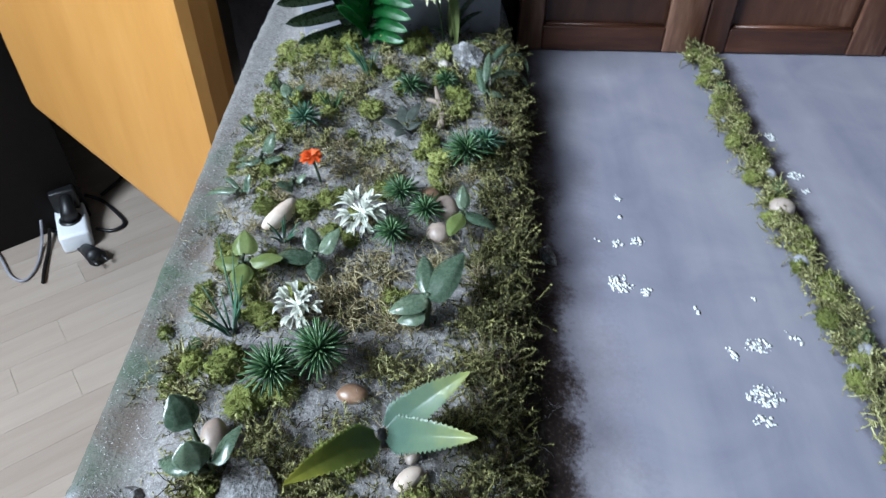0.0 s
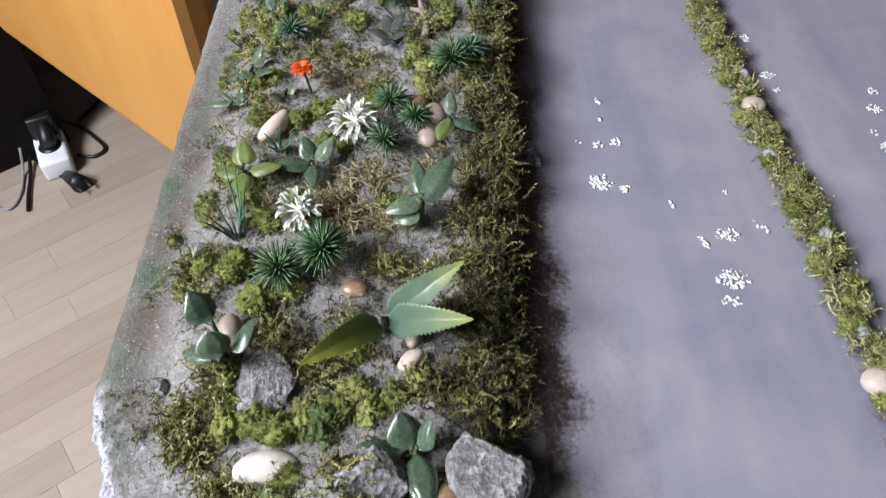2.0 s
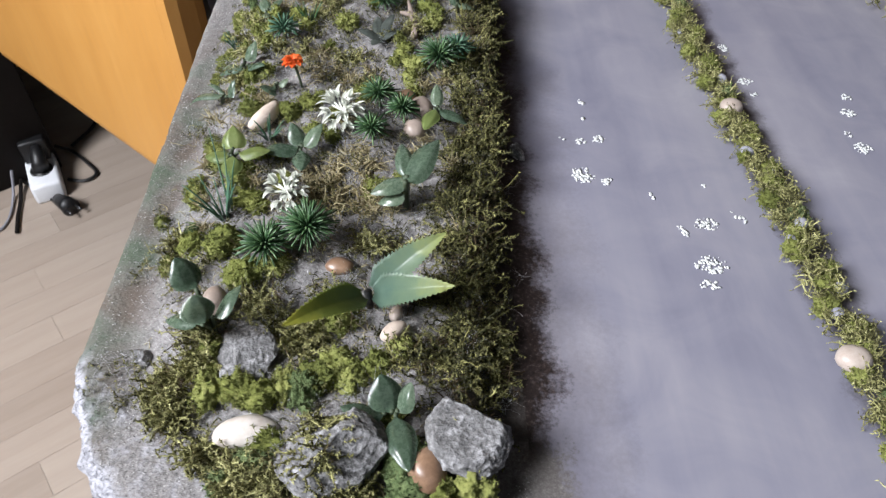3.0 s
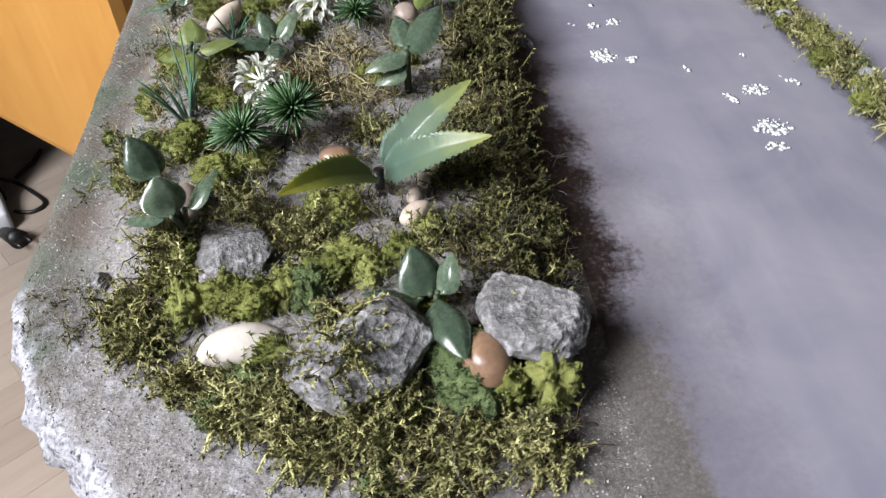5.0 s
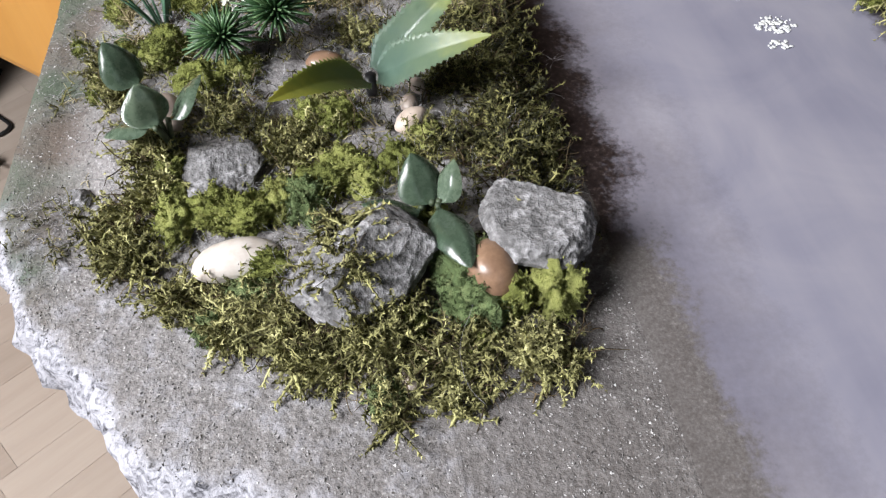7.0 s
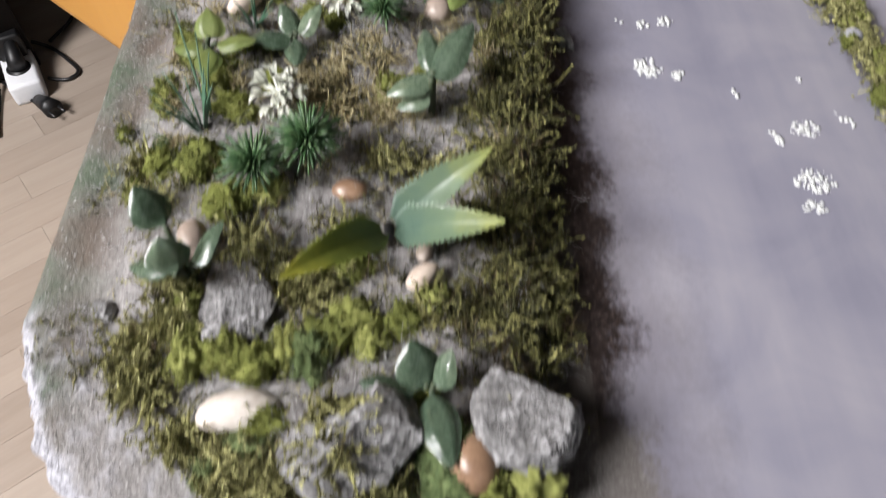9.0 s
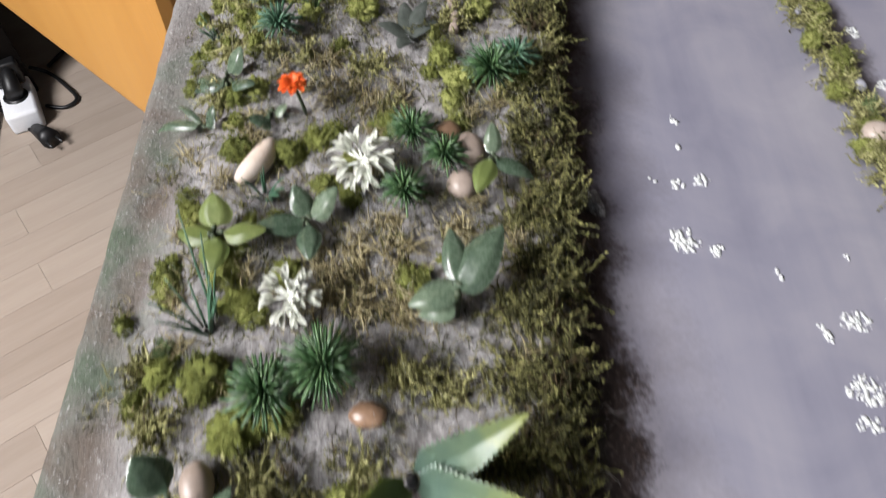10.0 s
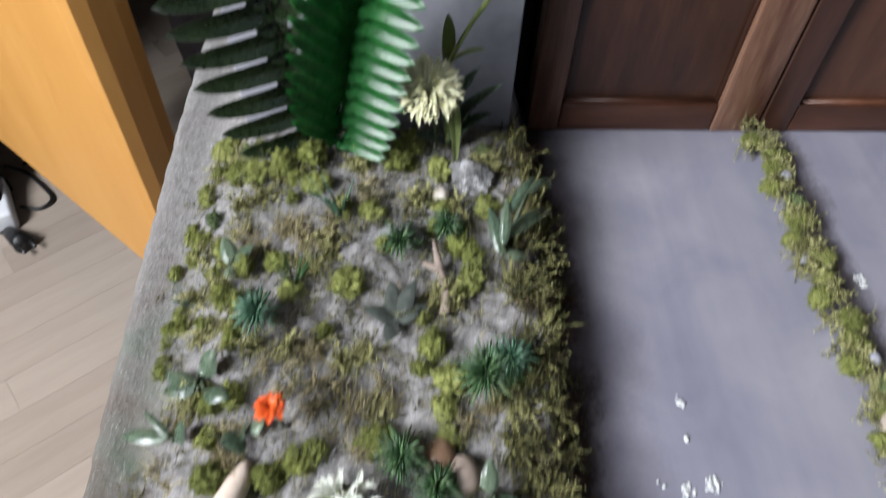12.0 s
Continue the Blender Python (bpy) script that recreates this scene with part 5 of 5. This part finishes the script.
def cabinet():
    c = thing("cabinet", (0.059, 0.487, 0.0), "small dark brown wooden cabinet with framed panel doors", "cabinet")
    part("body", box(bmesh.new(), 0.0, 0.54, 0.012, 0.20, 0.0, 0.42, 0.003), M_DARK, c)
    for x0, x1 in ((0.0, 0.1320), (0.1330, 0.2650), (0.2660, 0.398), (0.399, 0.531)):
        door = part("door", box(bmesh.new(), x0 + 0.014, x1 - 0.014, 0.006, 0.011, 0.012, 0.40, 0.0), M_WOOD, c, "dark brown panelled door", False)
        for name, sizes, mat in (("stile", (x0, x0 + 0.0175, 0, 0.0125, 0.001, 0.415), M_WOOD), ("stile", (x1 - 0.0265, x1, 0, 0.0125, 0.001, 0.415), M_WOOD),
                                 ("rail", (x0 + 0.0178, x1 - 0.0268, 0.0004, 0.0125, 0.001, 0.0195), M_WOOD_RAIL), ("rail", (x0 + 0.0178, x1 - 0.0268, 0.0004, 0.0125, 0.39, 0.415), M_WOOD_RAIL)):
            part(name, box(bmesh.new(), *sizes, 0.0012), mat, door)
        part("bead", tube(bmesh.new(), [(x0 + 0.018, 0.0045, 0.0195), (x1 - 0.027, 0.0045, 0.0195)], 0.0016, 6), M_WOOD_RAIL, door)
        part("bead", tube(bmesh.new(), [(x1 - 0.027, 0.0045, 0.0195), (x1 - 0.027, 0.0045, 0.39)], 0.0016, 6), M_WOOD, door)
        part("bead", tube(bmesh.new(), [(x0 + 0.018, 0.0045, 0.0195), (x0 + 0.018, 0.0045, 0.39)], 0.0016, 6), M_WOOD, door)
    # near-black strip put in for the shaded gap beside the grey panel
    part("side_panel", box(bmesh.new(), -0.0125, -0.0005, 0.02, 0.20, 0.0, 0.42, 0.001), M_DARK, c)


cabinet()

# ---------------------------------------------------------------- beyond the board, on the floor
def door_and_dark_block():
    """A nearly black block added where the space lies in shade; the thick orange door stands open towards the window.
    """
    a, b = Vector((-0.718, 1.049, 0)), Vector((-0.257, 0.651, 0))
    along = (b - a).normalized()
    t = thing("cupboard", (a.x, a.y, FLOOR), "thick orange varnished door standing open before a near-black block that stands for shade", "cupboard", turn=math.degrees(math.atan2(along.y, along.x)))
    w, low = (b - a).length, -0.42 - FLOOR
    door = part("door", box(bmesh.new(), 0.0, w, 0.0, 0.052, low, 1.7, 0.016), M_ORANGE, t, "thick orange varnished wooden door", False)
    body = box(bmesh.new(), -0.25, 0.35, 0.0, 0.45, FLOOR, 1.0, 0.004)
    body.transform(t.matrix_world.inverted() @ pose(-1.0, 0.88, 0, 0, 0, 39.7))
    part("body", body, M_DARK, t, "near-black block standing in for the dark space behind the door")


door_and_dark_block()


def draped_cloth():
    t = thing("cloth_bag", (-0.22, 1.12, FLOOR), "dark grey cloth bag standing in the shade", "bag")
    bm = lump(1.0, (0.14, 0.12, 0.42), 0.22, 2.2, 77, 4)
    bm.transform(Matrix.Translation((0, 0, 0.40)))
    part("bag_body", bm, M_CLOTH, t)


draped_cloth()


def power_strip():
    c = Vector((-0.7390, 1.0490, -0.6900))
    t = thing("power_strip", (c.x, c.y, FLOOR), "white socket block with a black plug on the floor", "power strip", turn=-62)
    part("body", box(bmesh.new(), -0.075, 0.055, -0.028, 0.028, 0.0, 0.042, 0.007), M_WHITE, t)
    part("socket", tube(bmesh.new(), [(0.005, 0, 0.040), (0.005, 0, 0.0435)], 0.021, 20), M_BLACK, t, "dark round socket")
    part("plug", tube(bmesh.new(), [(0.005, 0, 0.043), (0.002, 0.002, 0.060), (-0.012, 0.004, 0.072), (-0.035, 0.006, 0.074)], 0.017, 12, 0.55), M_BLACK, t, "black mains plug")
    part("adapter", box(bmesh.new(), -0.075, -0.022, -0.024, 0.024, 0.0425, 0.090, 0.005), M_BLACK, t, "black power adapter")


power_strip()


def loose_plug():
    c = Vector((-0.6740, 0.9750, -0.7000))
    t = thing("mains_plug", (c.x, c.y, FLOOR), "loose black mains plug with two pins lying on the floor", "plug", turn=-40)
    part("plug_body", tube(bmesh.new(), [(-0.035, 0.0, 0.008), (-0.018, 0, 0.012), (0.0, 0, 0.017), (0.018, 0, 0.018)], 0.011, 12, 1.6), M_BLACK, t)
    for y in (-0.0095, 0.0095):
        part("pin", tube(bmesh.new(), [(0.017, y, 0.018), (0.036, y, 0.018)], 0.0024, 8), mottled("steel_pin", [srgb(60, 60, 62), srgb(90, 90, 92)], 50, 0.4, 0, metal=0.8), t)


loose_plug()


def cable(name, points, radius, mat, label):
    pts = [Vector(p) for p in points]
    out = []
    for k in range(len(pts) - 1):
        p0, p1, p2, p3 = pts[max(k - 1, 0)], pts[k], pts[k + 1], pts[min(k + 2, len(pts) - 1)]
        for j in range(8):
            u = j / 8
            out.append(0.5 * ((2 * p1) + (p2 - p0) * u + (2 * p0 - 5 * p1 + 4 * p2 - p3) * u * u + (3 * p1 - p0 - 3 * p2 + p3) * u ** 3))
    out.append(pts[-1])
    tagged(mesh_object(name, tube(bmesh.new(), out, radius, 7), mat), label, "cable")


cable("cable", [(-0.7060, 0.9930, -0.7080), (-0.7470, 1.0250, -0.7090), (-0.7850, 1.0490, -0.7090), (-0.8060, 1.0570, -0.7090)], 0.0035, M_BLACK, "black cable of the loose plug on the floor")
cable("cable", [(-0.7530, 1.1420, -0.6900), (-0.7260, 1.1480, -0.7090), (-0.6840, 1.1130, -0.7090), (-0.6540, 1.0790, -0.7090), (-0.6690, 1.0560, -0.7090), (-0.7040, 1.0600, -0.7090)], 0.0035, M_BLACK, "black cable looping over the floor")
cable("cable", [(-0.7320, 1.1650, -0.7080), (-0.7230, 1.1910, -0.7080), (-0.7130, 1.2180, -0.7080), (-0.7090, 1.2550, -0.7080)], 0.0035, M_BLACK, "black cable running under the dark block")
cable("cable", [(-0.7830, 1.0270, -0.6600), (-0.7910, 1.0110, -0.7050), (-0.7770, 0.9540, -0.7100), (-0.7820, 0.9150, -0.7100), (-0.8120, 0.9230, -0.7100), (-0.8580, 0.9740, -0.7100), (-0.9270, 1.0450, -0.7100)], 0.0026, M_SLAB, "pale grey cable lying in a loop on the floor")
cable("cable", [(-0.7890, 1.0470, -0.7000), (-0.7740, 1.0000, -0.7090), (-0.7610, 0.9530, -0.7090), (-0.7460, 0.9090, -0.7090)], 0.0035, M_DARK, "brown cable on the floor")

# ---------------------------------------------------------------- floor planks
def floor_planks():
    a, b = Vector((-0.7260, 0.7780, -0.7140)), Vector((-0.5990, 0.8760, -0.7140))
    turn = math.atan2(b.y - a.y, b.x - a.x)
    rng = random.Random(4)
    meshes = {}
    c, s = math.cos(turn), math.sin(turn)
    width = 0.064
    for row in range(-28, 30):
        u = -2.4 + rng.uniform(0, 0.5)
        while u < 2.6:
            L = rng.choice((0.32, 0.42, 0.52))
            cx, cy = -0.4 + c * (u + L / 2) - s * row * width, 0.6 + s * (u + L / 2) + c * row * width
            near = math.hypot(cx + 0.45, cy - 0.65) < 0.95
            if X0 + 0.25 < cx < X1 - 0.25 and Y0 + 0.25 < cy < Y1 - 0.25 and near:
                if L not in meshes:
                    bm = box(bmesh.new(), -L / 2 + 0.00025, L / 2 - 0.00025, -width / 2 + 0.0002, width / 2 - 0.0002, -0.0055, 0.0)
                    data = bpy.data.meshes.new("plank")
                    bm.to_mesh(data)
                    bm.free()
                    data.materials.append(M_FLOOR)
                    meshes[L] = data
                ob = new("plank", meshes[L])
                ob.matrix_world = pose(cx, cy, FLOOR, 0, 0, math.degrees(turn))
                ob.parent = base
            u += L


floor_planks()
